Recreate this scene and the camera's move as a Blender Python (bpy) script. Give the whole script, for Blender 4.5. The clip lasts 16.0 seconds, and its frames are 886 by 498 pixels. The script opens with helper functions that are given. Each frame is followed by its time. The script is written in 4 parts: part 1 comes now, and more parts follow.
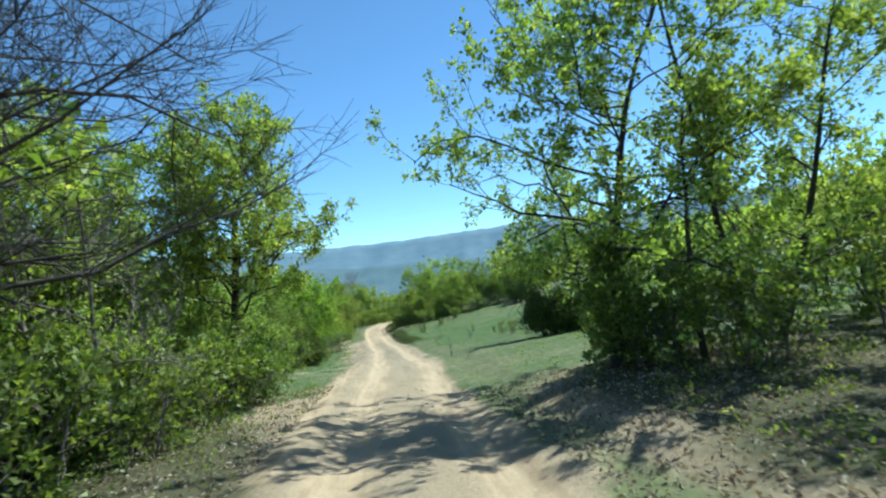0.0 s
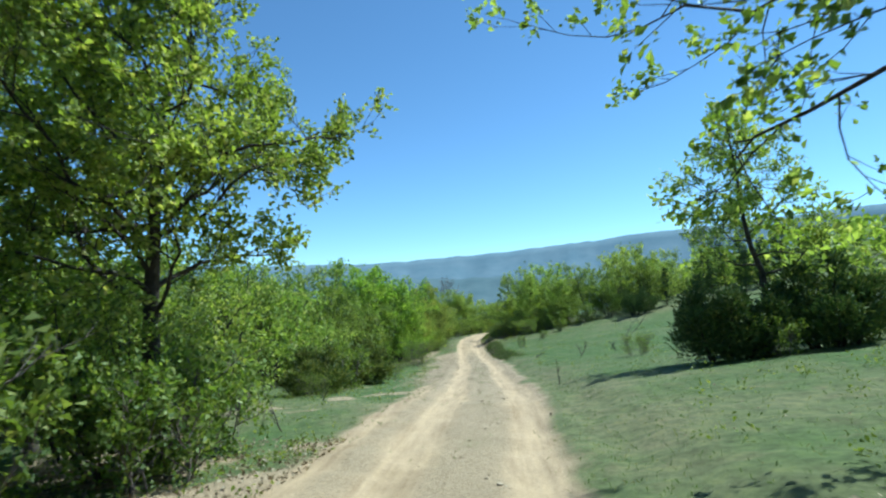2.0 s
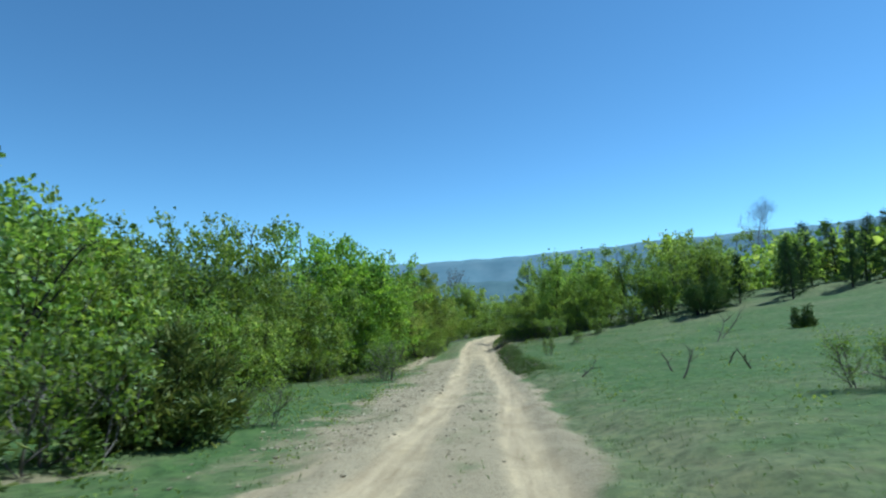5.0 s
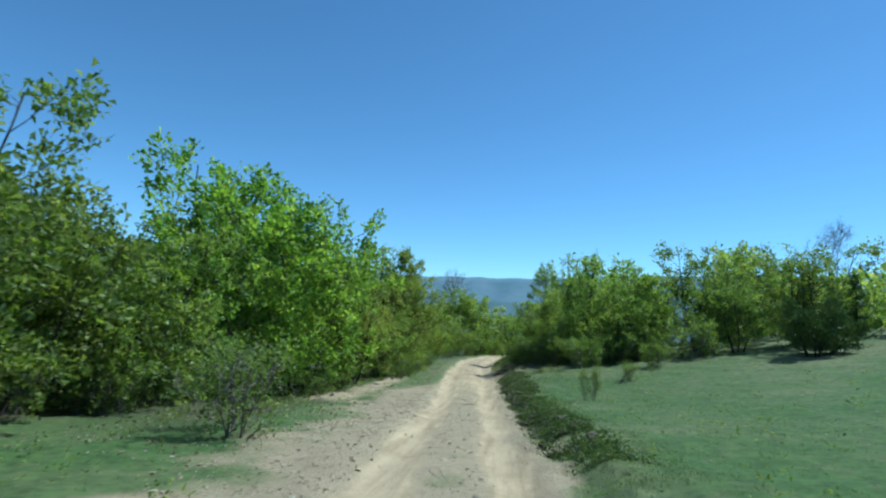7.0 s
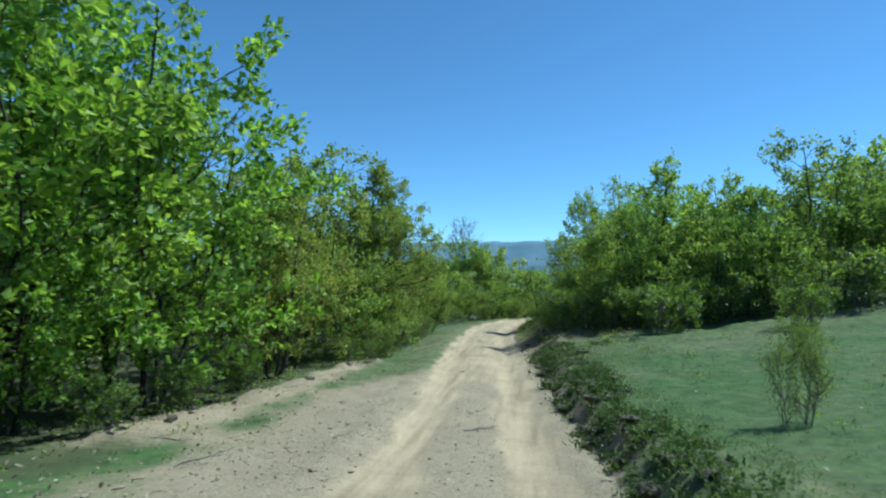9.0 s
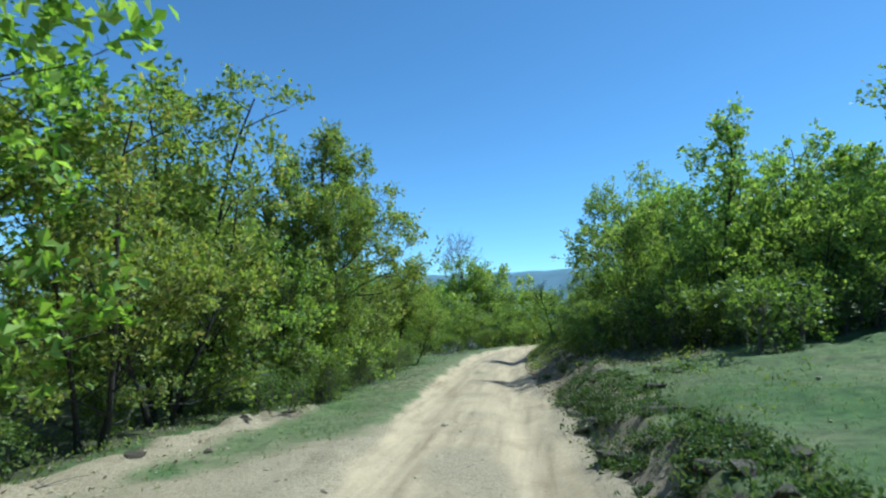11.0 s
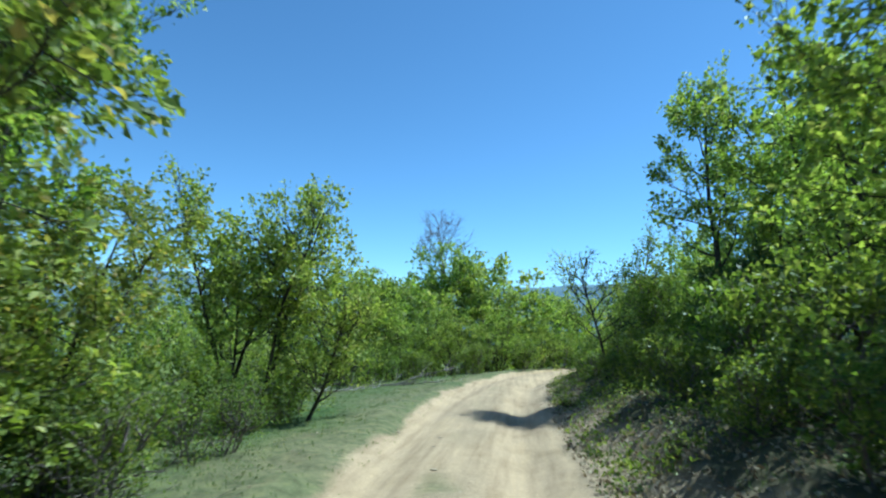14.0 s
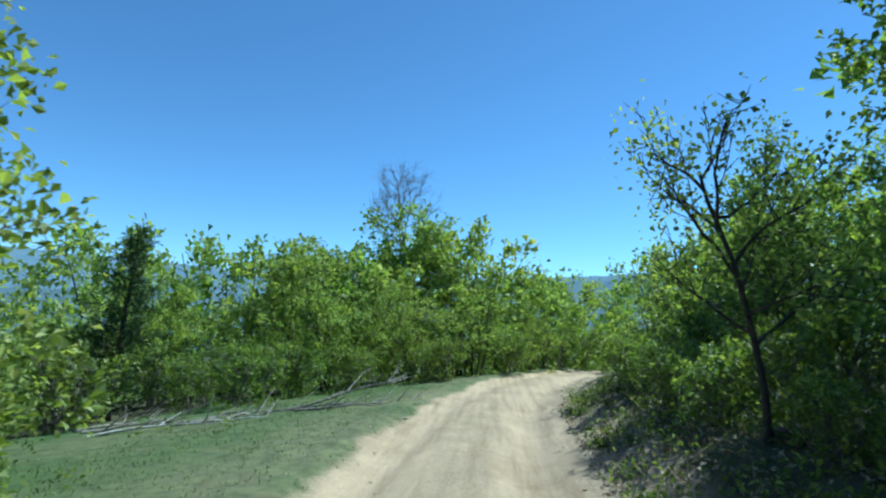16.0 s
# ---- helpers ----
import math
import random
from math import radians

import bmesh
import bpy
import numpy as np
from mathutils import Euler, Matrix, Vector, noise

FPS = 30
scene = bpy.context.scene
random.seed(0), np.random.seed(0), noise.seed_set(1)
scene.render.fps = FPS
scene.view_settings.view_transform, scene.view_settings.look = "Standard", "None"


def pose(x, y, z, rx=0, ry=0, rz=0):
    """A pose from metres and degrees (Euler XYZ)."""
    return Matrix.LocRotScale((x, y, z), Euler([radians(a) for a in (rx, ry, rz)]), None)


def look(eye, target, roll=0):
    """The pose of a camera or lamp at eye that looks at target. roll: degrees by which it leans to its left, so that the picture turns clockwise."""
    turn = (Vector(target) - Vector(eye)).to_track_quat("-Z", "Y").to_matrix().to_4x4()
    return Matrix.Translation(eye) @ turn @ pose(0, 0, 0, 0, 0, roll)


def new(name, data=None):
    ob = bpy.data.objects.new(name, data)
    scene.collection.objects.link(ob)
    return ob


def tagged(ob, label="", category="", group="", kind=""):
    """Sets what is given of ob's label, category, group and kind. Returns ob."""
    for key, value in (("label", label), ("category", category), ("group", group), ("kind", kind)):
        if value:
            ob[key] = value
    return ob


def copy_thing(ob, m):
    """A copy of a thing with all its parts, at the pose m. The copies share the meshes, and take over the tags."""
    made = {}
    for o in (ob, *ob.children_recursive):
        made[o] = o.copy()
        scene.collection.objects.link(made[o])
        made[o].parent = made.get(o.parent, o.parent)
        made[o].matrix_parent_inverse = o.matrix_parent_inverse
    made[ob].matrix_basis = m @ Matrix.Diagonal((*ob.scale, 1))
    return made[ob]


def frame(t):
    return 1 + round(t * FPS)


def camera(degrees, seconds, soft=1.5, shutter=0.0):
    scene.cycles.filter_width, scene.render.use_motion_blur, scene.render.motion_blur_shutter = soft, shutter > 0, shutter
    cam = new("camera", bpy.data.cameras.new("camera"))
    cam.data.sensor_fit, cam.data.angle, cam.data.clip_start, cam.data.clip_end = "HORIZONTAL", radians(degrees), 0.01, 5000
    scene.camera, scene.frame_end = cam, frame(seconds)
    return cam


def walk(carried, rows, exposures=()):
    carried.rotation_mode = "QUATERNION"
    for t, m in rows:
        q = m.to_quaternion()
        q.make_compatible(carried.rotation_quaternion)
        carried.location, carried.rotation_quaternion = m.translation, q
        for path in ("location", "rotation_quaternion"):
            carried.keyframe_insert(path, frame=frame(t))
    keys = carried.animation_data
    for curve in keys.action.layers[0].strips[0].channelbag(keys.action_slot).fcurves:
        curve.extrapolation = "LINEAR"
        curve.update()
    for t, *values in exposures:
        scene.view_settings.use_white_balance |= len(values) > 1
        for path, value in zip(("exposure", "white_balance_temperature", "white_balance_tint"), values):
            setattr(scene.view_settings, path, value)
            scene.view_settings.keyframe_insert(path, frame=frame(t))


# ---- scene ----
cam = camera(76.0, 16.0, soft=2.2, shutter=0.2)
PATH = [
    (0, (0.761, 1.046, 1.327), (0.96, 3.034, 1.421), -4.8),
    (0.5, (1.102, 3.024, 1.165), (1.199, 5.019, 1.271), -2.7),
    (1, (1.238, 4.718, 0.991), (1.278, 6.715, 1.104), -2.8),
    (1.5, (1.28, 6.221, 0.849), (1.209, 8.216, 0.979), -1.7),
    (2, (1.308, 7.82, 0.72), (1.15, 9.807, 0.879), -3.1),
    (2.5, (1.212, 9.448, 0.586), (1.016, 11.434, 0.726), -2.3),
    (3, (1.202, 11.205, 0.45), (1.005, 13.19, 0.598), -2.9),
    (5.5, (1.401, 23.855, -0.697), (1.161, 25.833, -0.526), -0.8),
    (6, (1.181, 27.103, -0.939), (0.93, 29.081, -0.786), 2.1),
    (6.5, (0.991, 30.25, -1.185), (0.729, 32.227, -1.034), 4.4),
    (7, (0.956, 33.461, -1.339), (0.707, 35.433, -1.116), 3.9),
    (7.5, (0.907, 36.61, -1.526), (0.655, 38.583, -1.316), 2.1),
    (8, (0.712, 39.509, -1.702), (0.43, 41.482, -1.529), 1.8),
    (8.5, (0.502, 42.001, -1.887), (0.201, 43.975, -1.781), 2.8),
    (9, (0.387, 44.137, -2.091), (0.095, 46.113, -1.988), 1.5),
    (11.5, (0.001, 51.573, -2.819), (-0.314, 53.534, -2.587), -0.9),
    (12, (-0.13, 53.251, -2.829), (-0.495, 55.205, -2.606), -2.8),
    (12.5, (-0.274, 55.17, -2.916), (-0.621, 57.123, -2.659), -1.2),
    (13, (-0.387, 57.409, -3.007), (-0.67, 59.374, -2.763), 0.4),
    (13.5, (-0.509, 59.768, -3.036), (-0.792, 61.733, -2.792), 1.0),
    (14, (-0.662, 62.105, -3.144), (-0.937, 64.069, -2.878), 1.8),
    (14.5, (-0.768, 64.352, -3.183), (-1.013, 66.316, -2.895), 0.6),
    (15, (-0.924, 66.346, -3.242), (-1.145, 68.316, -2.974), 0.8),
    (15.5, (-0.989, 68.179, -3.247), (-1.202, 70.155, -3.025), 1.2),
    (16, (-1.058, 69.415, -3.28), (-1.24, 71.392, -3.041), 2.0),
]
walk(cam, [(t, look(eye, target, roll)) for t, eye, target, roll in PATH], exposures=[(0, 0.66, 5330, -11), (1.5, 0.62, 5330, -11), (3, 0.29, 5020, -13), (5.5, 0.20, 4940, -15), (9, 0.23, 4880, -14), (11.5, 0.43, 4880, -13), (14, 0.51, 4950, -13), (16, 0.39, 4780, -13)])

# ---- light ----
SUN_AZ, SUN_EL = radians(60), radians(55)
world = bpy.data.worlds.new("sky_world")
scene.world = world
world.use_nodes = True
wn = world.node_tree.nodes
sky = wn.new("ShaderNodeTexSky")
sky.sky_type = "NISHITA"
sky.sun_disc = False
sky.sun_elevation, sky.sun_rotation = SUN_EL, SUN_AZ
sky.altitude, sky.air_density, sky.dust_density, sky.ozone_density = 1200, 0.8, 0.05, 3.0
wn["Background"].inputs[1].default_value = 0.125
world.node_tree.links.new(sky.outputs[0], wn["Background"].inputs[0])
sun = new("sun", bpy.data.lights.new("sun", "SUN"))
sun.data.energy, sun.data.angle, sun.data.color = 4.95, radians(0.6), (1.0, 0.95, 0.86)
sun.matrix_world = look((0, 0, 60), (-math.sin(SUN_AZ) * math.cos(SUN_EL), -math.cos(SUN_AZ) * math.cos(SUN_EL), 60 - math.sin(SUN_EL)))


# ---- materials ----
def material(name):
    m = bpy.data.materials.new(name)
    m.use_nodes = True
    nt = m.node_tree
    return m, nt, nt.nodes["Principled BSDF"]


def node(nt, kind, **values):
    n = nt.nodes.new(kind)
    for key, value in values.items():
        n.inputs[key].default_value = value
    return n


def ramp(nt, source, *stops):
    n = nt.nodes.new("ShaderNodeValToRGB")
    e = n.color_ramp.elements
    while len(e) < len(stops):
        e.new(0.5)
    for el, (p, c) in zip(e, stops):
        el.position, el.color = p, (*c, 1)
    nt.links.new(source, n.inputs[0])
    return n.outputs[0]


def noise_tex(nt, scale, detail=4.0, rough=0.55):
    co = nt.nodes.new("ShaderNodeTexCoord")
    n = node(nt, "ShaderNodeTexNoise", Scale=scale, Detail=detail, Roughness=rough)
    nt.links.new(co.outputs["Object"], n.inputs["Vector"])
    return n.outputs[0]


def mix(nt, fac, a, b, blend="MIX"):
    n = nt.nodes.new("ShaderNodeMix")
    n.data_type, n.blend_type = "RGBA", blend
    for value, slot in ((fac, 0), (a, 6), (b, 7)):
        if isinstance(value, (int, float)):
            n.inputs[slot].default_value = value
        elif isinstance(value, tuple):
            n.inputs[slot].default_value = (*value, 1)
        else:
            nt.links.new(value, n.inputs[slot])
    return n.outputs[2]


def bump(nt, bsdf, height, strength, distance):
    b = node(nt, "ShaderNodeBump", Strength=strength, Distance=distance)
    nt.links.new(height, b.inputs["Height"])
    nt.links.new(b.outputs[0], bsdf.inputs["Normal"])


def leaf_material(name, stops, through_colour, share=0.46, rough=0.5):
    """Thin leaves: each one has its own tint, and part of the light passes through."""
    m, nt, bsdf = material(name)
    geo = nt.nodes.new("ShaderNodeNewGeometry")
    tint = ramp(nt, geo.outputs["Random Per Island"], *stops)
    info = nt.nodes.new("ShaderNodeObjectInfo")
    hsv = nt.nodes.new("ShaderNodeHueSaturation")
    wide = nt.nodes.new("ShaderNodeMapRange")
    wide.inputs[3].default_value, wide.inputs[4].default_value = 0.484, 0.507
    nt.links.new(info.outputs["Random"], wide.inputs[0])
    nt.links.new(wide.outputs[0], hsv.inputs["Hue"])
    nt.links.new(tint, hsv.inputs["Color"])
    patch = noise_tex(nt, 1.3, 2)
    colour = mix(nt, 0.5, hsv.outputs[0], ramp(nt, patch, (0.3, (0.62, 0.62, 0.55)), (0.7, (1.1, 1.1, 1.0))), "MULTIPLY")
    nt.links.new(colour, bsdf.inputs["Base Color"])
    bsdf.inputs["Roughness"].default_value = rough
    bsdf.inputs["Specular IOR Level"].default_value = 0.3
    tr = nt.nodes.new("ShaderNodeBsdfTranslucent")
    nt.links.new(mix(nt, 1.0, colour, through_colour, "MULTIPLY"), tr.inputs[0])
    ms = nt.nodes.new("ShaderNodeMixShader")
    ms.inputs[0].default_value = share
    nt.links.new(bsdf.outputs[0], ms.inputs[1])
    nt.links.new(tr.outputs[0], ms.inputs[2])
    nt.links.new(ms.outputs[0], nt.nodes["Material Output"].inputs[0])
    return m


OAK = leaf_material("oak_leaf", ((0.0, (0.095, 0.135, 0.034)), (0.5, (0.25, 0.325, 0.08)), (0.85, (0.41, 0.475, 0.155)), (1.0, (0.50, 0.48, 0.22))), (1.6, 1.65, 0.55))
OAK_BRIGHT = leaf_material("bright_oak_leaf", ((0.0, (0.085, 0.14, 0.027)), (0.5, (0.235, 0.335, 0.062)), (1.0, (0.44, 0.505, 0.15))), (1.6, 1.7, 0.5))
OAK_BROWN = leaf_material("bronze_oak_leaf", ((0.0, (0.105, 0.145, 0.04)), (0.55, (0.26, 0.315, 0.085)), (0.85, (0.38, 0.415, 0.15)), (1.0, (0.47, 0.37, 0.16))), (1.6, 1.6, 0.55))
SHRUB = leaf_material("shrub_leaf", ((0.0, (0.072, 0.11, 0.028)), (0.6, (0.17, 0.235, 0.058)), (1.0, (0.32, 0.355, 0.13))), (1.6, 1.6, 0.55))
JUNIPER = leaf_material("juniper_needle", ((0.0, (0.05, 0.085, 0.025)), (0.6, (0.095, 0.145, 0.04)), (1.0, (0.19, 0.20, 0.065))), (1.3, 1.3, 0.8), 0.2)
# Olive needles, lightened further so the colour itself looks sunlit.
JUNIPER_SUNNY = leaf_material("sunlit_olive_juniper_needle", ((0.0, (0.07, 0.10, 0.028)), (0.55, (0.15, 0.18, 0.045)), (1.0, (0.30, 0.29, 0.09))), (1.3, 1.3, 0.7), 0.25)
PINE = leaf_material("pine_needle", ((0.0, (0.03, 0.06, 0.02)), (1.0, (0.07, 0.11, 0.03))), (1.3, 1.3, 0.8), 0.2)
GRASS = leaf_material("grass_blade", ((0.0, (0.08, 0.125, 0.04)), (0.6, (0.12, 0.175, 0.06)), (1.0, (0.25, 0.245, 0.13))), (1.6, 1.6, 0.9), 0.5)
TURF = leaf_material("turf_leaf", ((0.0, (0.05, 0.08, 0.022)), (0.6, (0.11, 0.16, 0.045)), (1.0, (0.21, 0.22, 0.09))), (1.4, 1.4, 0.8), 0.35)
LITTER = leaf_material("dead_leaf", ((0.0, (0.14, 0.10, 0.06)), (0.5, (0.30, 0.24, 0.165)), (1.0, (0.52, 0.46, 0.36))), (1.2, 1.1, 0.8), 0.3, 0.7)


def bark_material(name, dark, light, scale=9.0):
    m, nt, bsdf = material(name)
    n = noise_tex(nt, scale, 6, 0.7)
    nt.links.new(ramp(nt, n, (0.3, dark), (0.7, light)), bsdf.inputs["Base Color"])
    bsdf.inputs["Roughness"].default_value = 0.9
    bump(nt, bsdf, noise_tex(nt, scale * 5, 5, 0.7), 0.7, 0.02)
    return m


BARK = bark_material("oak_bark", (0.02, 0.016, 0.012), (0.075, 0.06, 0.045), 14)
BARK_GREY = bark_material("grey_twig_bark", (0.09, 0.07, 0.065), (0.22, 0.18, 0.16))
PALEWOOD = bark_material("pale_dead_wood", (0.26, 0.24, 0.21), (0.55, 0.51, 0.46), 10)
DEADWOOD = bark_material("dead_wood", (0.12, 0.10, 0.08), (0.38, 0.33, 0.28), 14)


def ground_material():
    m, nt, bsdf = material("ground_soil")
    at = nt.nodes.new("ShaderNodeAttribute")
    at.attribute_name = "soil"
    sep = nt.nodes.new("ShaderNodeSeparateColor")
    nt.links.new(at.outputs["Color"], sep.inputs[0])
    n_big, n_mid, n_fine, n_grit = noise_tex(nt, 0.35, 4), noise_tex(nt, 2.2, 5), noise_tex(nt, 14, 6, 0.7), noise_tex(nt, 70, 4, 0.7)
    dirt = mix(nt, n_fine, (0.35, 0.25, 0.155), (0.49, 0.36, 0.24))
    dirt = mix(nt, ramp(nt, n_mid, (0.35, (0, 0, 0)), (0.65, (1, 1, 1))), dirt, (0.455, 0.33, 0.21))
    dirt = mix(nt, ramp(nt, noise_tex(nt, 1.1, 6, 0.65), (0.5, (0, 0, 0)), (0.72, (0.75, 0.75, 0.75))), dirt, (0.27, 0.19, 0.115))
    earth = mix(nt, n_fine, (0.18, 0.125, 0.075), (0.35, 0.26, 0.165))
    grit = mix(nt, ramp(nt, n_grit, (0.45, (0, 0, 0)), (0.62, (1, 1, 1))), earth, (0.40, 0.31, 0.215))
    grass = mix(nt, mix(nt, .5, n_fine, n_grit), (0.028, 0.053, 0.013), (0.125, 0.178, 0.058))
    dry = mix(nt, n_fine, (0.12, 0.115, 0.055), (0.24, 0.215, 0.12))
    grass = mix(nt, ramp(nt, n_big, (0.5, (0, 0, 0)), (0.75, (0.4, 0.4, 0.4))), grass, dry)
    grass = mix(nt, at.outputs["Alpha"], grass, dry)
    grass = mix(nt, 1.0, grass, ramp(nt, noise_tex(nt, 5.0, 5, 0.7), (0.28, (0.45, 0.48, 0.45)), (0.52, (1, 1, 1)), (0.72, (1.4, 1.33, 1.15))), "MULTIPLY")
    grass = mix(nt, ramp(nt, n_mid, (0.55, (0, 0, 0)), (0.8, (0.38, 0.38, 0.38))), grass, earth)

    def edge(mask, soft):
        a = nt.nodes.new("ShaderNodeMath")
        a.operation = "MULTIPLY_ADD"
        nt.links.new(mix(nt, .35, n_fine, n_grit), a.inputs[0])
        a.inputs[1].default_value = soft * 3
        nt.links.new(mask, a.inputs[2])
        half = nt.nodes.new("ShaderNodeMath")
        half.operation = "MULTIPLY"
        half.inputs[1].default_value = 0.5
        nt.links.new(a.outputs[0], half.inputs[0])
        middle = (0.42 + soft * 1.5) / 2
        return ramp(nt, half.outputs[0], (middle - .1, (0, 0, 0)), (middle + .12, (1, 1, 1)))

    specks = ramp(nt, n_grit, (0.30, (0.45, 0.43, 0.4)), (0.40, (1, 1, 1)), (0.62, (1, 1, 1)), (0.72, (1.25, 1.22, 1.2)))
    chips = ramp(nt, noise_tex(nt, 27, 3, 0.6), (0.30, (0.5, 0.47, 0.43)), (0.40, (1, 1, 1)), (0.60, (1, 1, 1)), (0.69, (1.5, 1.48, 1.45)))
    grit = mix(nt, 1.0, mix(nt, 1.0, grit, specks, "MULTIPLY"), chips, "MULTIPLY")
    dirt = mix(nt, 0.5, mix(nt, 0.6, dirt, specks, "MULTIPLY"), chips, "MULTIPLY")
    place = nt.nodes.new("ShaderNodeTexCoord")
    stretch = nt.nodes.new("ShaderNodeMapping")
    stretch.inputs["Scale"].default_value = (5.5, .35, 1.0)
    nt.links.new(place.outputs["Object"], stretch.inputs["Vector"])
    streak = node(nt, "ShaderNodeTexNoise", Scale=1.0, Detail=4.0, Roughness=.6)
    nt.links.new(stretch.outputs[0], streak.inputs["Vector"])
    dirt = mix(nt, 1.0, dirt, ramp(nt, streak.outputs[0], (0.32, (0.74, 0.72, 0.69)), (0.5, (1, 1, 1)), (0.68, (1.14, 1.13, 1.1))), "MULTIPLY")
    colour = mix(nt, edge(sep.outputs[1], 0.4), grit, grass)
    colour = mix(nt, edge(sep.outputs[0], 0.3), colour, dirt)
    # Woodland litter, darkened so the colour also holds the shade under trees.
    shaded_wood_floor = mix(nt, n_mid, (0.03, 0.04, 0.016), (0.125, 0.10, 0.055))
    colour = mix(nt, edge(sep.outputs[2], 0.3), colour, shaded_wood_floor)
    nt.links.new(colour, bsdf.inputs["Base Color"])
    bsdf.inputs["Roughness"].default_value = 0.95
    bsdf.inputs["Specular IOR Level"].default_value = 0.2
    both = mix(nt, 0.4, n_fine, n_grit)
    bump(nt, bsdf, both, 0.55, 0.05)
    return m


SOIL = ground_material()


def stone_material():
    m, nt, bsdf = material("field_stone")
    geo = nt.nodes.new("ShaderNodeNewGeometry")
    a = ramp(nt, geo.outputs["Random Per Island"], (0, (0.24, 0.18, 0.12)), (0.6, (0.38, 0.29, 0.19)), (1, (0.52, 0.42, 0.30)))
    nt.links.new(mix(nt, 0.6, a, ramp(nt, noise_tex(nt, 20, 5), (0.3, (0.5, 0.5, 0.5)), (0.7, (1, 1, 1))), "MULTIPLY"), bsdf.inputs["Base Color"])
    bsdf.inputs["Roughness"].default_value = 0.9
    bump(nt, bsdf, noise_tex(nt, 40, 5), 0.5, 0.02)
    return m


STONE = stone_material()


# Ridge colours carry the blue of the air between; no haze is rendered.
def hazed_mountain_material(name, low, high):
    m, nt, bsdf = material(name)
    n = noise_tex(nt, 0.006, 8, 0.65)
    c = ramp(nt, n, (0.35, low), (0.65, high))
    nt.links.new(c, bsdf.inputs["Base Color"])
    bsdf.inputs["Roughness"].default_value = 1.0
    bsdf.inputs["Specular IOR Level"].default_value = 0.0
    # The ridge glows in its own colour to stand in for haze.
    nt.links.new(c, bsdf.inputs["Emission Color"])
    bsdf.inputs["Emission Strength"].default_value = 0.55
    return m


# ---- land ----
TRACK_X = [(-40, .2), (0.0, .25), (1.0, .75), (3.0, 1.1), (4.7, 1.24), (6.2, 1.28), (9.4, 1.25), (11.2, 1.22), (18, 1.35), (23.8, 1.36),
           (27.1, 1.18), (30.2, 1.0), (36.6, .9), (39.5, .72), (44.1, .38), (51.6, .0), (57.4, -.38), (62.1, -.66), (66.3, -.92), (69.4, -1.05),
           (74, -1.1), (80, -.85), (84, -.2), (88, 1.0), (92, 2.9), (97, 6.0), (104, 11), (140, 40), (400, 250), (5000, 4000)]
TRACK_Z = [(-60, 4.2), (-5, .35), (1.05, .02), (4.7, -.38), (9.4, -.78), (11.2, -.9), (15, -1.2), (19, -1.42), (23.9, -1.98), (30.2, -2.55),
           (36.6, -3.05), (44.1, -3.6), (51.6, -4.25), (57.4, -4.42), (64.2, -4.55), (69.4, -4.68), (76, -4.82), (80, -4.93), (84, -5.02), (88, -5.06), (92, -5.16), (96, -5.45),
           (110, -6.9), (160, -15), (300, -38), (700, -95), (1500, -150), (5000, -150)]


def track_x(y):
    return np.interp(y, *zip(*TRACK_X))


def smooth(a, b, x):
    u = np.clip((x - a) / (b - a), 0, 1)
    return u * u * (3 - 2 * u)


def land(x, y):
    """The height of the land, without its small relief."""
    x, y = np.asarray(x, float), np.asarray(y, float)
    d = x - track_x(y)
    bank = np.interp(y, [-10, 20, 36, 46, 56, 64, 74, 84, 95], [.15, .26, .22, .38, .5, .62, .55, .45, .2])
    rise = np.interp(y, [-10, 10, 25, 40, 60, 80, 120, 300], [.08, .09, .09, .1, .14, .15, .17, .05])
    z = np.interp(y, *zip(*TRACK_Z)) + bank * smooth(1.0 + .15 * smooth(34, 46, y) * (1 - smooth(57, 62, y)), 2.2 - .5 * smooth(34, 46, y) * (1 - smooth(57, 62, y)), d) + rise * np.clip(d - 1.9, 0, 60)
    z = z - .06 * np.clip(d - 62, 0, 4000) * (1 - smooth(300, 2000, d))
    fall = np.interp(y, [-10, 30, 45, 60, 70, 85, 120], [.0, .0, .03, .05, .09, .12, .12])
    z = z - fall * np.clip(-d - 2.2, 0, 30) - .1 * np.clip(-d - 32, 0, 900)
    return np.maximum(z, -160)


def lattice(ix, iy, seed):
    h = (ix.astype(np.int64) * 374761393 + iy.astype(np.int64) * 668265263 + seed * 144665) & 0x7FFFFFFF
    h = ((h ^ (h >> 13)) * 1274126177) & 0x7FFFFFFF
    return ((h ^ (h >> 16)) & 0xFFFF) / 65535.0


def grain(x, y, size, seed=0, octaves=3):
    """Smooth noise from 0 to 1 with features of that size."""
    total, weight, out = 0.0, 1.0, 0
    for k in range(octaves):
        u, v = x / size * 2 ** k, y / size * 2 ** k
        iu, iv = np.floor(u), np.floor(v)
        fu, fv = u - iu, v - iv
        fu, fv = fu * fu * (3 - 2 * fu), fv * fv * (3 - 2 * fv)
        a = lattice(iu, iv, seed + k) * (1 - fu) + lattice(iu + 1, iv, seed + k) * fu
        b = lattice(iu, iv + 1, seed + k) * (1 - fu) + lattice(iu + 1, iv + 1, seed + k) * fu
        out = out + weight * (a * (1 - fv) + b * fv)
        total += weight
        weight *= 0.5
    return out / total


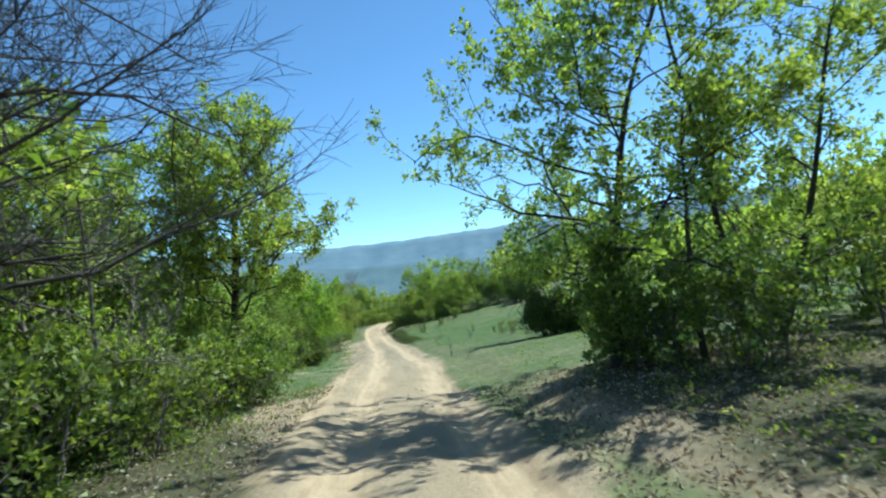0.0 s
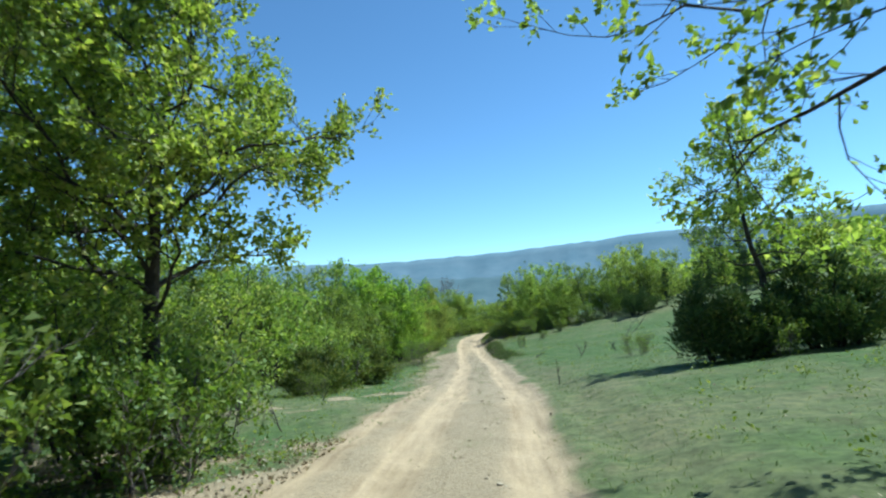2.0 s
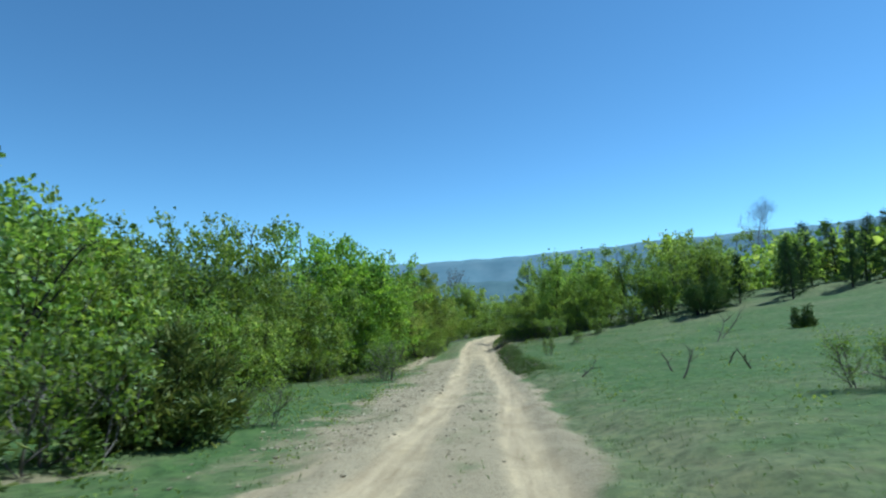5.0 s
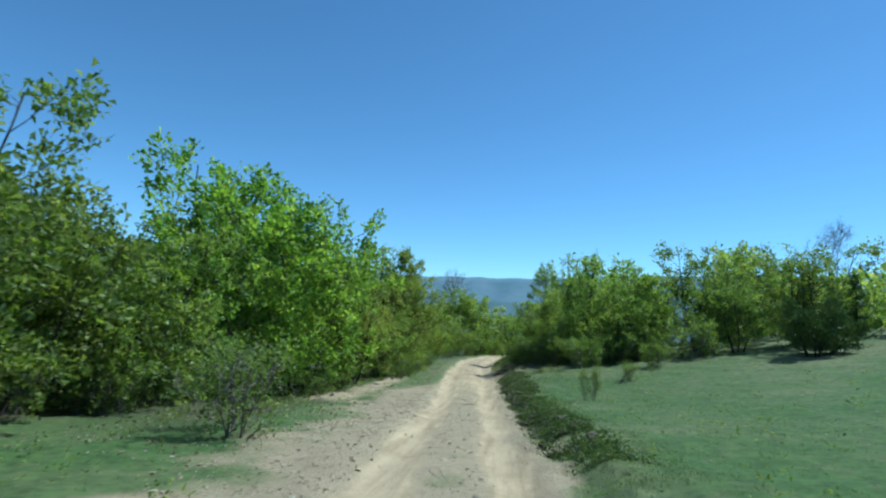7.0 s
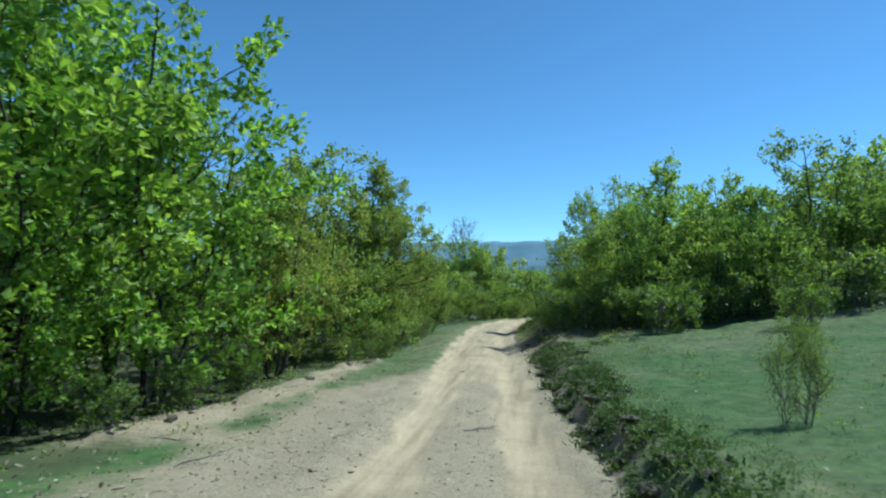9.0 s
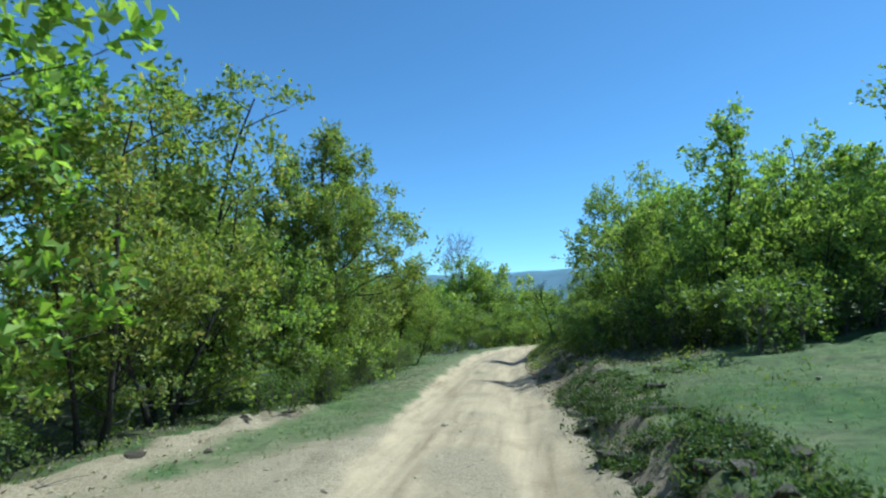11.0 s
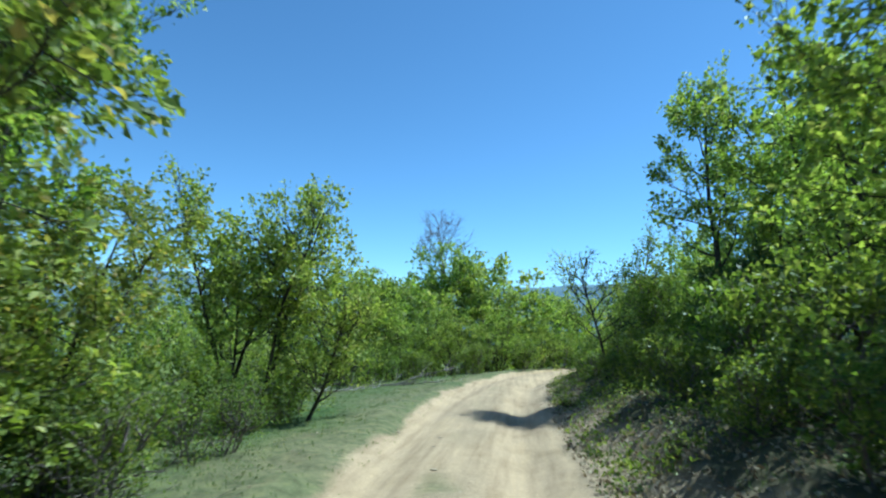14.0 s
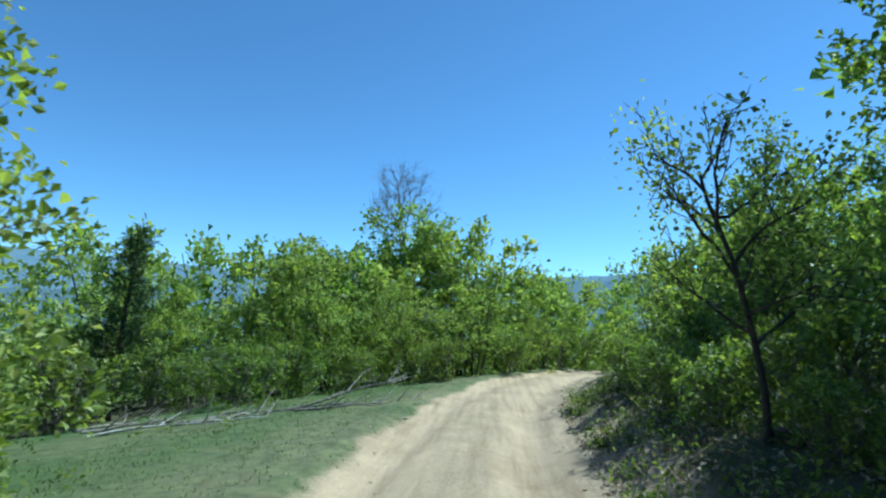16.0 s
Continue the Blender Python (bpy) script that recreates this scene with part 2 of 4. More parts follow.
def heap_line(d, y):
    """The low ridge of pale earth pushed against the foot of the oaks."""
    middle = np.interp(y, [48, 51, 55, 60], [-5.6, -5.0, -4.05, -3.4])
    return (.45 + .75 * grain(d, y, .9, 45)) * np.exp(-((d - middle) / .42) ** 2) * smooth(48.5, 52, y) * (1 - smooth(59, 62, y))


def soil_masks(d, x, y):
    """How much packed dirt and how much grass lies at a place."""
    w = (grain(x, y, 1.6, 3) - .5) * 1.0
    early, mid = 1 - smooth(22, 32, y), smooth(24, 34, y) * (1 - smooth(50, 60, y))
    late = smooth(52, 60, y)
    rut = np.exp(-((d + 1.1 + w * .3) / .31) ** 2) + np.exp(-((d - .45 + w * .25) / .29) ** 2)
    rut = rut + (early * .85) * np.exp(-((d + 2.05 + w * .4) / .3) ** 2)
    full = smooth(-1.75, -1.2, d + w * .5) * (1 - smooth(.75, 1.15, d + w * .4))
    dirt = np.clip(rut * 1.1 + full * (.08 + .5 * late) + (grain(x, y, .7, 9) - .5) * (.7 - .3 * early), 0, 1)
    left = -1.75 - .55 * early - 1.5 * mid * (.4 + .9 * grain(y, y * 0, 5.0, 21)) + .8 * late - 1.3 * smooth(49, 54, y) * (1 - smooth(56, 61, y))
    right = 1.15 - .32 * early + .12 * smooth(40, 50, y) + .6 * late
    bare = smooth(left - .8 - 1.1 * mid, left + .9 + .5 * mid, d + w * 1.3 + (grain(x, y, .5, 61) - .5) * .9) * (1 - smooth(right - .3, right + .5, d + w * .8))
    strip = np.exp(-((d + .33) / .38) ** 2) * (.15 * early + .22 * mid * (1 - smooth(40, 46, y)))
    bare = bare * (1 - strip * (.5 + .9 * grain(x, y, .8, 17)))
    litter = (1 - smooth(9, 14, y)) * smooth(1.0, 2.0, np.abs(d)) * (1 - smooth(8, 12, np.abs(d)))
    litter = np.maximum(litter, smooth(60, 65, y) * smooth(1.1, 2.2, d) * (1 - smooth(3.5, 6, d)) * (.55 + .6 * grain(x, y, 2.5, 5)))
    patches = early * smooth(.48, .66, grain(x, y, 1.3, 57)) * smooth(1.2, 2.2, -d) * (1 - smooth(5, 7, -d))
    grass = np.clip(1 - bare - patches - litter * .85 - 1.5 * heap_line(d, y) + (grain(x, y, .9, 14) - .5) * (.55 + .4 * mid), 0, 1)
    # Woodland floor, spread onto verge and bank to paint tree shade there too.
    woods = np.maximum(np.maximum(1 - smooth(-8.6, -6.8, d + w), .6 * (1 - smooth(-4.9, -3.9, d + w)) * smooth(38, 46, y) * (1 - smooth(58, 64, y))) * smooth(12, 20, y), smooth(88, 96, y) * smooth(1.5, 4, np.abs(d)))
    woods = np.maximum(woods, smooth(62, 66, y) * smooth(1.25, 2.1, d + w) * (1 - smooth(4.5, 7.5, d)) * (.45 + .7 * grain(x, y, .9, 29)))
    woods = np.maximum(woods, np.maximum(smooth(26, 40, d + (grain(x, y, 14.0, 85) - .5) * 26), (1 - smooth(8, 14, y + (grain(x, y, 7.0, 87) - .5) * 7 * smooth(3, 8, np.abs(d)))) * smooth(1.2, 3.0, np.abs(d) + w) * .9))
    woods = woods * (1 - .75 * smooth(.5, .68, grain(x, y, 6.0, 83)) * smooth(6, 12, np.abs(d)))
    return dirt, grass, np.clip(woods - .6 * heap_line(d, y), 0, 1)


def dry_mask(d, x, y):
    """How straw-coloured the grass is."""
    late = smooth(52, 62, y)
    edge = np.exp(-((np.abs(d + .2) - 1.9) / .7) ** 2)
    early = 1 - smooth(24, 32, y)
    return np.clip(.04 + .38 * late + .2 * early + .35 * edge - .25 * smooth(2.4, 4.0, -d) * (1 - early) + (grain(x, y, 2.2, 51) - .5) * 1.0 + (grain(x, y, .6, 53) - .5) * .5, 0, 1)


def relief(x, y):
    d = x - track_x(y)
    rut = .055 * np.exp(-((d + 1.1) / .3) ** 2) + .05 * np.exp(-((d - .45) / .28) ** 2)
    bank_edge = np.exp(-((d - 1.55) / .5) ** 2) * smooth(32, 44, y)
    heap = heap_line(d, y)
    on = smooth(-2.0, -1.5, d) * (1 - smooth(.8, 1.2, d))
    lump = (grain(x, y, .45, 31, 4) - .5) * (.09 * (1 - .75 * on) + .27 * bank_edge + .36 * heap) + .15 * heap + (grain(x, y, .17, 37, 2) - .5) * .13 * heap
    rough = smooth(54, 62, y) * smooth(1.2, 2.4, d)
    lump = lump + ((grain(x, y, .8, 71, 4) - .5) * .26 + (grain(x, y, .28, 77, 2) - .5) * .15) * rough
    shoulder = np.exp(-((d + 1.75) / .35) ** 2) + np.exp(-((d - 1.05) / .3) ** 2)
    lump = lump + (.05 + (grain(x, y, .35, 73, 3) - .35) * .11) * shoulder + (grain(x, y, .5, 75, 3) - .5) * (.05 - .028 * smooth(46, 56, y)) * (np.abs(d + .3) < 2)
    lump = lump + (grain(x, y, 3.0, 33) - .5) * .16 * smooth(1.2, 3.0, np.abs(d))
    near = 1 - smooth(30, 60, np.abs(d))
    return near * (lump - rut * (1 + .6 * smooth(54, 62, y)) + (grain(x, y, .16, 35, 2) - .5) * .028)


def surface(x, y):
    return land(x, y) + relief(np.asarray(x, float), np.asarray(y, float))


def far_steps(start, stop, grow_by=1.22, first=1.0):
    out, step = [start], first
    while out[-1] < stop:
        out.append(out[-1] + step)
        step *= grow_by
    return out[1:]


def build_land():
    dd = [-v for v in far_steps(14.0, 4600, 1.17, .5)][::-1] + list(np.arange(-14, -4.4, .3)) + list(np.arange(-4.4, 3.2, .1))
    dd += list(np.arange(3.2, 14, .3)) + far_steps(14.0, 4600, 1.17, .5)
    yy = [-v for v in far_steps(6.0, 1500, 1.4, 1.0)][::-1] + list(np.arange(-6, 86, .15)) + far_steps(86, 4600, 1.1, .3)
    D, Y = np.meshgrid(np.array(dd), np.array(yy))
    X = D + track_x(Y)
    Z = surface(X, Y)
    dirt, grass, woods = soil_masks(D, X, Y)
    w = (grain(X, Y, 1.2, 41) - .5) * .9
    n, k = len(dd), len(yy)
    idx = np.arange(n * k).reshape(k, n)
    quads = np.stack([idx[:-1, :-1], idx[:-1, 1:], idx[1:, 1:], idx[1:, :-1]], -1).reshape(-1, 4)
    on_track = ((D + w > -1.9) & (D + w * .6 < 1.15) & (Y > -40) & (Y < 130))[:-1, :-1].reshape(-1)
    verts = np.stack([X, Y, Z], -1).reshape(-1, 3)
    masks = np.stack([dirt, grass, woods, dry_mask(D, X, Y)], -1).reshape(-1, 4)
    for name, pick, label in (("ground", ~on_track, "short grazed meadow grass and bare earth on a gentle hillside"),
                              ("road", on_track, "pale dusty dirt track with two wheel ruts")):
        q = quads[pick]
        used = np.unique(q)
        back = np.zeros(n * k, int)
        back[used] = np.arange(len(used))
        me = bpy.data.meshes.new(name)
        me.from_pydata(verts[used], [], back[q])
        me.attributes.new("soil", "FLOAT_COLOR", "POINT").data.foreach_set("color", masks[used].ravel().astype(np.float32))
        me.polygons.foreach_set("use_smooth", np.ones(len(q), bool))
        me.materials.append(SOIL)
        tagged(new(name, me), label, name, kind="structure")


build_land()


def build_mountains():
    """Two far ridges, one behind the other, with the haze painted into them."""
    for name, far, heights, low, high, seed in (
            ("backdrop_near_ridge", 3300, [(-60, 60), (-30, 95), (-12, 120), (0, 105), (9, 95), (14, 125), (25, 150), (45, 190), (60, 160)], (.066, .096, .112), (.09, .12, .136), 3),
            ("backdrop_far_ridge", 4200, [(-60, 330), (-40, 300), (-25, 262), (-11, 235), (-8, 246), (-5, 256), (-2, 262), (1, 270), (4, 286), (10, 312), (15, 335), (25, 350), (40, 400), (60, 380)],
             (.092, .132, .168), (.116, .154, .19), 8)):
        az = np.radians(np.linspace(-75, 75, 420))
        rows = 10
        top = np.interp(np.degrees(az), *zip(*heights)) * far / 4000 + (grain(np.degrees(az) * 1.0, az * 0, 1.6, seed, 4) - .5) * 26
        verts = []
        for r in range(rows):
            u = r / (rows - 1)
            rad = far - 900 * (1 - u) ** 1.2 + (grain(np.degrees(az), az * 0 + r * .8, 2.0, seed + 5) - .5) * 260 * (1 - u)
            z = -170 + (top + 170) * (u ** .9)
            verts.append(np.stack([np.sin(az) * rad, np.cos(az) * rad, z], -1))
        verts.append(np.stack([np.sin(az) * (far + 350), np.cos(az) * (far + 350), 0 * az - 170], -1))
        verts = np.concatenate(verts)
        n = len(az)
        idx = np.arange(n * (rows + 1)).reshape(rows + 1, n)
        q = np.stack([idx[:-1, :-1], idx[:-1, 1:], idx[1:, 1:], idx[1:, :-1]], -1).reshape(-1, 4)
        me = bpy.data.meshes.new(name)
        me.from_pydata(verts, [], q)
        me.polygons.foreach_set("use_smooth", np.ones(len(q), bool))
        me.materials.append(hazed_mountain_material(name, low, high))
        tagged(new(name, me), "distant wooded mountain ridge with blue haze painted in", "mountain", kind="structure")


build_mountains()


# ---- plants ----
class Shape:
    """Gathers tubes and leaves into plain vertex and face lists."""

    def __init__(self):
        self.v, self.f, self.n = [], [], 0

    def add(self, verts, faces):
        self.v.append(np.asarray(verts, float))
        self.f.extend((np.asarray(faces) + self.n).tolist())
        self.n += len(verts)

    def tube(self, pts, radii, sides):
        pts = np.asarray(pts, float)
        way = np.gradient(pts, axis=0)
        way /= np.linalg.norm(way, axis=1, keepdims=True) + 1e-9
        ref = np.array([0.31, 0.95, 0.05]) if abs(way[0][2]) > .5 else np.array([0.1, 0.05, 0.99])
        a = np.cross(way, ref)
        a /= np.linalg.norm(a, axis=1, keepdims=True) + 1e-9
        b = np.cross(way, a)
        ang = np.arange(sides) * 2 * np.pi / sides
        ring = pts[:, None] + np.asarray(radii)[:, None, None] * (np.cos(ang)[None, :, None] * a[:, None] + np.sin(ang)[None, :, None] * b[:, None])
        k = len(pts)
        idx = np.arange(k * sides).reshape(k, sides)
        nxt = np.roll(idx, -1, 1)
        self.add(ring.reshape(-1, 3), np.stack([idx[:-1], nxt[:-1], nxt[1:], idx[1:]], -1).reshape(-1, 4))

    def mesh(self, name, mat, flat=False):
        me = bpy.data.meshes.new(name)
        me.from_pydata(np.concatenate(self.v) if self.v else [], [], self.f)
        if not flat:
            me.polygons.foreach_set("use_smooth", np.ones(len(me.polygons), bool))
        me.materials.append(mat)
        return me


def leaves(rng, at, way, size, wide=0.68, spread=0.12, droop=0.0, fold=0.25, plain=False):
    """A folded kite-shaped leaf at each place, pointing roughly along way. Returns vertices and faces."""
    n = len(at)
    base = at + rng.normal(0, spread, (n, 3))
    d = way + rng.normal(0, .75, (n, 3))
    d[:, 2] -= droop
    d /= np.linalg.norm(d, axis=1, keepdims=True) + 1e-9
    up = rng.normal(0, .85, (n, 3)) + (0, 0, 1)
    side = np.cross(d, up)
    side /= np.linalg.norm(side, axis=1, keepdims=True) + 1e-9
    up = np.cross(side, d)
    s = (size * rng.uniform(.6, 1.25, n))[:, None]
    if plain:
        v = np.stack([base, base + d * s * .8 + side * s * wide * .5, base + d * s - side * s * wide * .45 + up * s * fold * .5], 1)
        return v.reshape(-1, 3), np.arange(n * 3).reshape(-1, 3)
    mid = base + d * s * .62 + up * s * fold * .4
    v = np.stack([base, mid + side * s * wide * .5 + up * s * fold * .3, base + d * s, mid - side * s * wide * .5 + up * s * fold * .3], 1)
    i = np.arange(n)[:, None] * 4
    return v.reshape(-1, 3), np.concatenate([i + [0, 1, 2], i + [0, 2, 3]])


def unit(v):
    return v / (np.linalg.norm(v) + 1e-9)


def bough(rng, start, way, length, steps, wander, lift):
    """A wandering line that bends upwards (lift > 0) or droops."""
    pts, p, d = [np.array(start)], np.array(start, float), unit(np.array(way, float))
    for _ in range(steps):
        d = unit(d + rng.normal(0, wander, 3) + (0, 0, lift))
        p = p + d * length / steps
        pts.append(p)
    return np.array(pts)


def grow(seed, height, spread, stems=1, crown_from=.25, limbs=12, forks=5, twigs=5, per_twig=8, leaf=.1, lean=.12, rise=.55,
         top=1.0, leaf_below=1.0, thick=.012, twig_len=.38, clump=.1, shape=.6, side=None, lift=.06, plain=False, fine=False, tuft=.3, cone=0.0, crook=.2):
    """Wood and leaves of a broad-leaved tree. leaf_below: the share of the height under which it has leaves."""
    rng = np.random.default_rng(seed)
    wood, arms, at, way = Shape(), Shape(), [], []
    for s in range(stems):
        turn = rng.uniform(0, 2 * np.pi) if stems > 1 else 0
        out = np.array([np.cos(turn), np.sin(turn), 0])
        h = height * (rng.uniform(.72, 1.0) if s else 1.0)
        tilt = lean * (1.0 if stems == 1 else 2.2)
        root = out * (.1 * stems * rng.uniform(.3, 1)) * (stems > 1) - np.array([0, 0, .12])
        spine = bough(rng, root, np.array([out[0] * tilt, out[1] * tilt, 1.0]), h * .93, 9, .085, .05)
        r0 = thick * h / (stems ** .35)
        rad = r0 * (1 - np.linspace(0, .93, 10) ** .8) + .012
        rad[0] *= 1.25
        wood.tube(spine, rad, 7)
        for b in range(limbs):
            u = crown_from + (1 - crown_from) * ((b + rng.uniform(0, .9)) / limbs)
            k = min(u * 9, 8.99)
            p = spine[int(k)] * (1 - k % 1) + spine[int(k) + 1] * (k % 1)
            az = b * 2.4 + rng.uniform(-.5, .5) + s * 1.1
            prof = max(.2, np.sin(np.pi * min(1, ((u - crown_from) / (1 - crown_from + 1e-6)) * .8 + .22)) ** shape)
            length = spread * prof * (1 - cone * (u - crown_from) / (1 - crown_from)) * rng.uniform(.7, 1.15)
            dirn = np.array([np.cos(az), np.sin(az), rise * rng.uniform(.5, 1.3) + .75 * max(0, u - .6)])
            if side is not None:
                dirn[:2] += np.array(side)
            limb = bough(rng, p, dirn, length, 6, crook, lift)
            r1 = max(.01, r0 * (1 - u * .8) * .36)
            arms.tube(limb[::2] if plain else limb, r1 * (1 - np.linspace(0, .85, 4 if plain else 7)) + .005, 3 if plain else 4)
            count = max(2, round(forks * min(1.15, 1.25 * length / spread)))
            for c in range(count):
                v = .25 + .75 * (c + rng.uniform(.2, 1)) / count
                k2 = min(v * 6, 5.99)
                q = limb[int(k2)] * (1 - k2 % 1) + limb[int(k2) + 1] * (k2 % 1)
                d2 = unit(limb[min(int(k2) + 1, 6)] - limb[int(k2)]) + rng.normal(0, .6, 3) + (0, 0, .15)
                l2 = length * .42 * (1.1 - v * .4) * rng.uniform(.6, 1.2) + .15
                fork = bough(rng, q, d2, l2, 4, .2, lift + .02)
                pick = [0, 1, 2, 3, 4] if fine else [0, 4] if plain else [0, 2, 4]
                arms.tube(fork[pick], np.linspace(max(.006, r1 * .35), .003, len(pick)), 3)
                for _ in range(twigs):
                    k3 = rng.uniform(.8, 3.99)
                    o = fork[int(k3)] * (1 - k3 % 1) + fork[int(k3) + 1] * (k3 % 1)
                    d3 = unit(unit(fork[-1] - fork[0]) + rng.normal(0, .7, 3) + (0, 0, .25))
                    twig = bough(rng, o, d3, twig_len * rng.uniform(.5, 1.3), 2, .2, .05)
                    if fine:
                        arms.tube(twig, [.005, .004, .002], 3)
                    else:
                        arms.add([twig[0], twig[0] + (.009, .004, .003), twig[2]], [[0, 1, 2]])
                    if twig[-1][2] < height * leaf_below * rng.uniform(.85, 1.1):
                        n = max(1, int(per_twig * rng.uniform(.5, 1.5)))
                        w = rng.uniform(tuft, 1.05, (n, 1))
                        at.append(twig[0] * (1 - w) + twig[2] * w)
                        way.append(np.repeat(d3[None], n, 0))
    crown = Shape()
    if at:
        crown.add(*leaves(rng, np.concatenate(at), np.concatenate(way), leaf, spread=clump, plain=plain))
    return wood, arms, crown


def part(name, me, parent, label=""):
    ob = new(name, me)
    ob.parent = parent
    return tagged(ob, label)


def thing(name, label, category, group=""):
    return tagged(new(name), label, category, group)


def broadleaf(name, label, leaf_mat=None, bark=None, category="tree", group="", **kw):
    root = thing(name, label, category, group)
    wood, arms, crown = grow(**kw)
    low, leafy = ("stem", "foliage") if category == "bush" else ("trunk", "crown")
    part(low, wood.mesh(low, bark or BARK), root)
    part("branchwork", arms.mesh("branchwork", bark or BARK), root)
    if crown.n:
        part(leafy, crown.mesh(leafy, leaf_mat or OAK, True), root)
    return root


def shoots(root, height, radius, count, seed, mat):
    """Dense leafy shoots that clothe the foot of a trunk."""
    rng = np.random.default_rng(seed)
    az, up = rng.uniform(0, 2 * np.pi, count), rng.uniform(.05, 1, count) ** .8
    far = radius * (1 - .6 * up) * rng.uniform(.35, 1.1, count)
    tip = np.stack([np.cos(az) * far, np.sin(az) * far, up * height], -1)
    at = np.repeat(tip, 7, 0)
    green = Shape()
    green.add(*leaves(rng, at, np.repeat(tip * (1.5, 1.5, .3), 7, 0), .085, .62, .06))
    part("undergrowth", green.mesh("undergrowth", mat, True), root, "dark leafy shoots round the trunk")


def juniper(seed, height, width, label, tufts=2600, cone=.35, mat=None, name="juniper_bush"):
    """A dense prickly evergreen: upright stems hung with short needle sprays in uneven lobes."""
    rng = np.random.default_rng(seed)
    root = thing(name, label, "bush")
    wood, green = Shape(), Shape()
    at, way = [], []
    lobes = 9
    for k in range(lobes):
        az, rr = k * 2.4 + rng.uniform(-.4, .4), width * .5 * np.sqrt((k + .4) / lobes)
        foot = np.array([np.cos(az) * rr * .35, np.sin(az) * rr * .35, -.08])
        h = height * (1 - cone * (rr / (width * .5)) ** 1.3) * rng.uniform(.75, 1.05)
        stem = bough(rng, foot, (np.cos(az) * rr / h * .9, np.sin(az) * rr / h * .9, 1), h, 6, .1, .05)
        wood.tube(stem, np.linspace(.045, .006, 7) * (height / 2) ** .5, 5)
        for _ in range(tufts // lobes):
            u = rng.uniform(.05, 1) ** .8
            kk = min(u * 6, 5.99)
            p = stem[int(kk)] * (1 - kk % 1) + stem[int(kk) + 1] * (kk % 1)
            out = rng.normal(0, 1, 3)
            out[2] = abs(out[2]) * .5 + .1
            out = unit(out)
            far = width * .27 * (1.08 - u) ** .6 * rng.uniform(.25, 1.05)
            at.append(p + out * far)
            way.append(unit(out + (0, 0, .6)))
    at, way = np.repeat(np.array(at), 3, 0), np.repeat(np.array(way), 3, 0)
    at[:, 2] = np.maximum(at[:, 2], .03)
    green.add(*leaves(rng, at, way, .17, .22, .05, 0, .2))
    part("stem", wood.mesh("stem", BARK), root)
    part("foliage", green.mesh("foliage", mat or JUNIPER, True), root)
    return root


def conifer(seed, height, width, label, name="young_pine"):
    rng = np.random.default_rng(seed)
    root = thing(name, label, "tree")
    wood, green = Shape(), Shape()
    spine = bough(rng, (0, 0, -.1), (0, 0, 1), height, 8, .03, .05)
    wood.tube(spine, np.linspace(.018 * height, .01, 9), 6)
    at, way = [], []
    for k in range(int(height * 11)):
        u = .08 + .9 * (k / (height * 11))
        p = spine[0] * (1 - u) + spine[-1] * u
        az = k * 2.4 + rng.uniform(-.4, .4)
        length = width * .5 * (1.05 - u) ** .75 * rng.uniform(.6, 1.15)
        limb = bough(rng, p, (np.cos(az), np.sin(az), .25), length, 4, .1, .06)
        wood.tube(limb, np.linspace(.016, .004, 5), 4)
        for _ in range(int(10 + 22 * length)):
            w = rng.uniform(.15, 1) * 3.99
            o = limb[int(w)] * (1 - w % 1) + limb[int(w) + 1] * (w % 1)
            at.append(o + rng.normal(0, .06, 3))
            way.append(unit(limb[-1] - limb[0] + rng.normal(0, .5, 3) * length))
    at, way = np.repeat(np.array(at), 4, 0), np.repeat(np.array(way), 4, 0)
    green.add(*leaves(rng, at, way, .16, .16, .04, 0, .15))
    part("trunk", wood.mesh("trunk", BARK), root)
    part("crown", green.mesh("crown", PINE, True), root)
    return root


def stand(ob, x, y, size=1.0, turn=0.0, tall=None, sink=.03, tip=(0, 0)):
    m = pose(x, y, float(surface(x, y)) - sink, tip[0], tip[1], turn)
    ob.matrix_basis = m @ Matrix.Diagonal((size, size, tall or size, 1))
    return ob


def again(ob, x, y, size=1.0, turn=0.0, tall=None, sink=.03, tip=(0, 0)):
    m = pose(x, y, float(surface(x, y)) - sink, tip[0], tip[1], turn)
    keep = ob.matrix_basis.copy()
    ob.scale = (1, 1, 1)
    made = copy_thing(ob, m @ Matrix.Diagonal((size, size, tall or size, 1)))
    ob.matrix_basis = keep
    return made


# Trees that stand alone or close to the track
OPEN = dict(forks=7, twigs=6, per_twig=21, leaf=.09, tuft=.72, clump=.06, crook=.26, fine=True)
verge_oak = broadleaf("oak_tree", "young oak with dark trunk and fresh yellow-green leaves beside the track", OAK, seed=11, height=7.8, spread=4.2, stems=1, crown_from=.24, limbs=30, thick=.0145, rise=.24, side=(-.5, -.15), lean=.02, shape=.42, cone=.45, lift=.035, **OPEN)
stand(verge_oak, 4.5, 10.4, 1, 0)
shoots(verge_oak, 2.3, .6, 700, 91, SHRUB)
stand(broadleaf("oak_tree", "slender oak with two dark stems and open fresh crown", OAK, seed=12, height=7.6, spread=2.5, stems=2, crown_from=.25, limbs=12, **OPEN), 7.2, 10.4, 1, 100)
stand(broadleaf("oak_tree", "thin oak sapling with sparse leaves", OAK, seed=13, height=4.6, spread=1.3, crown_from=.3, limbs=10, forks=4, twigs=5, per_twig=12, leaf=.1, tuft=.7, clump=.06), 5.6, 9.5, 1, 10)
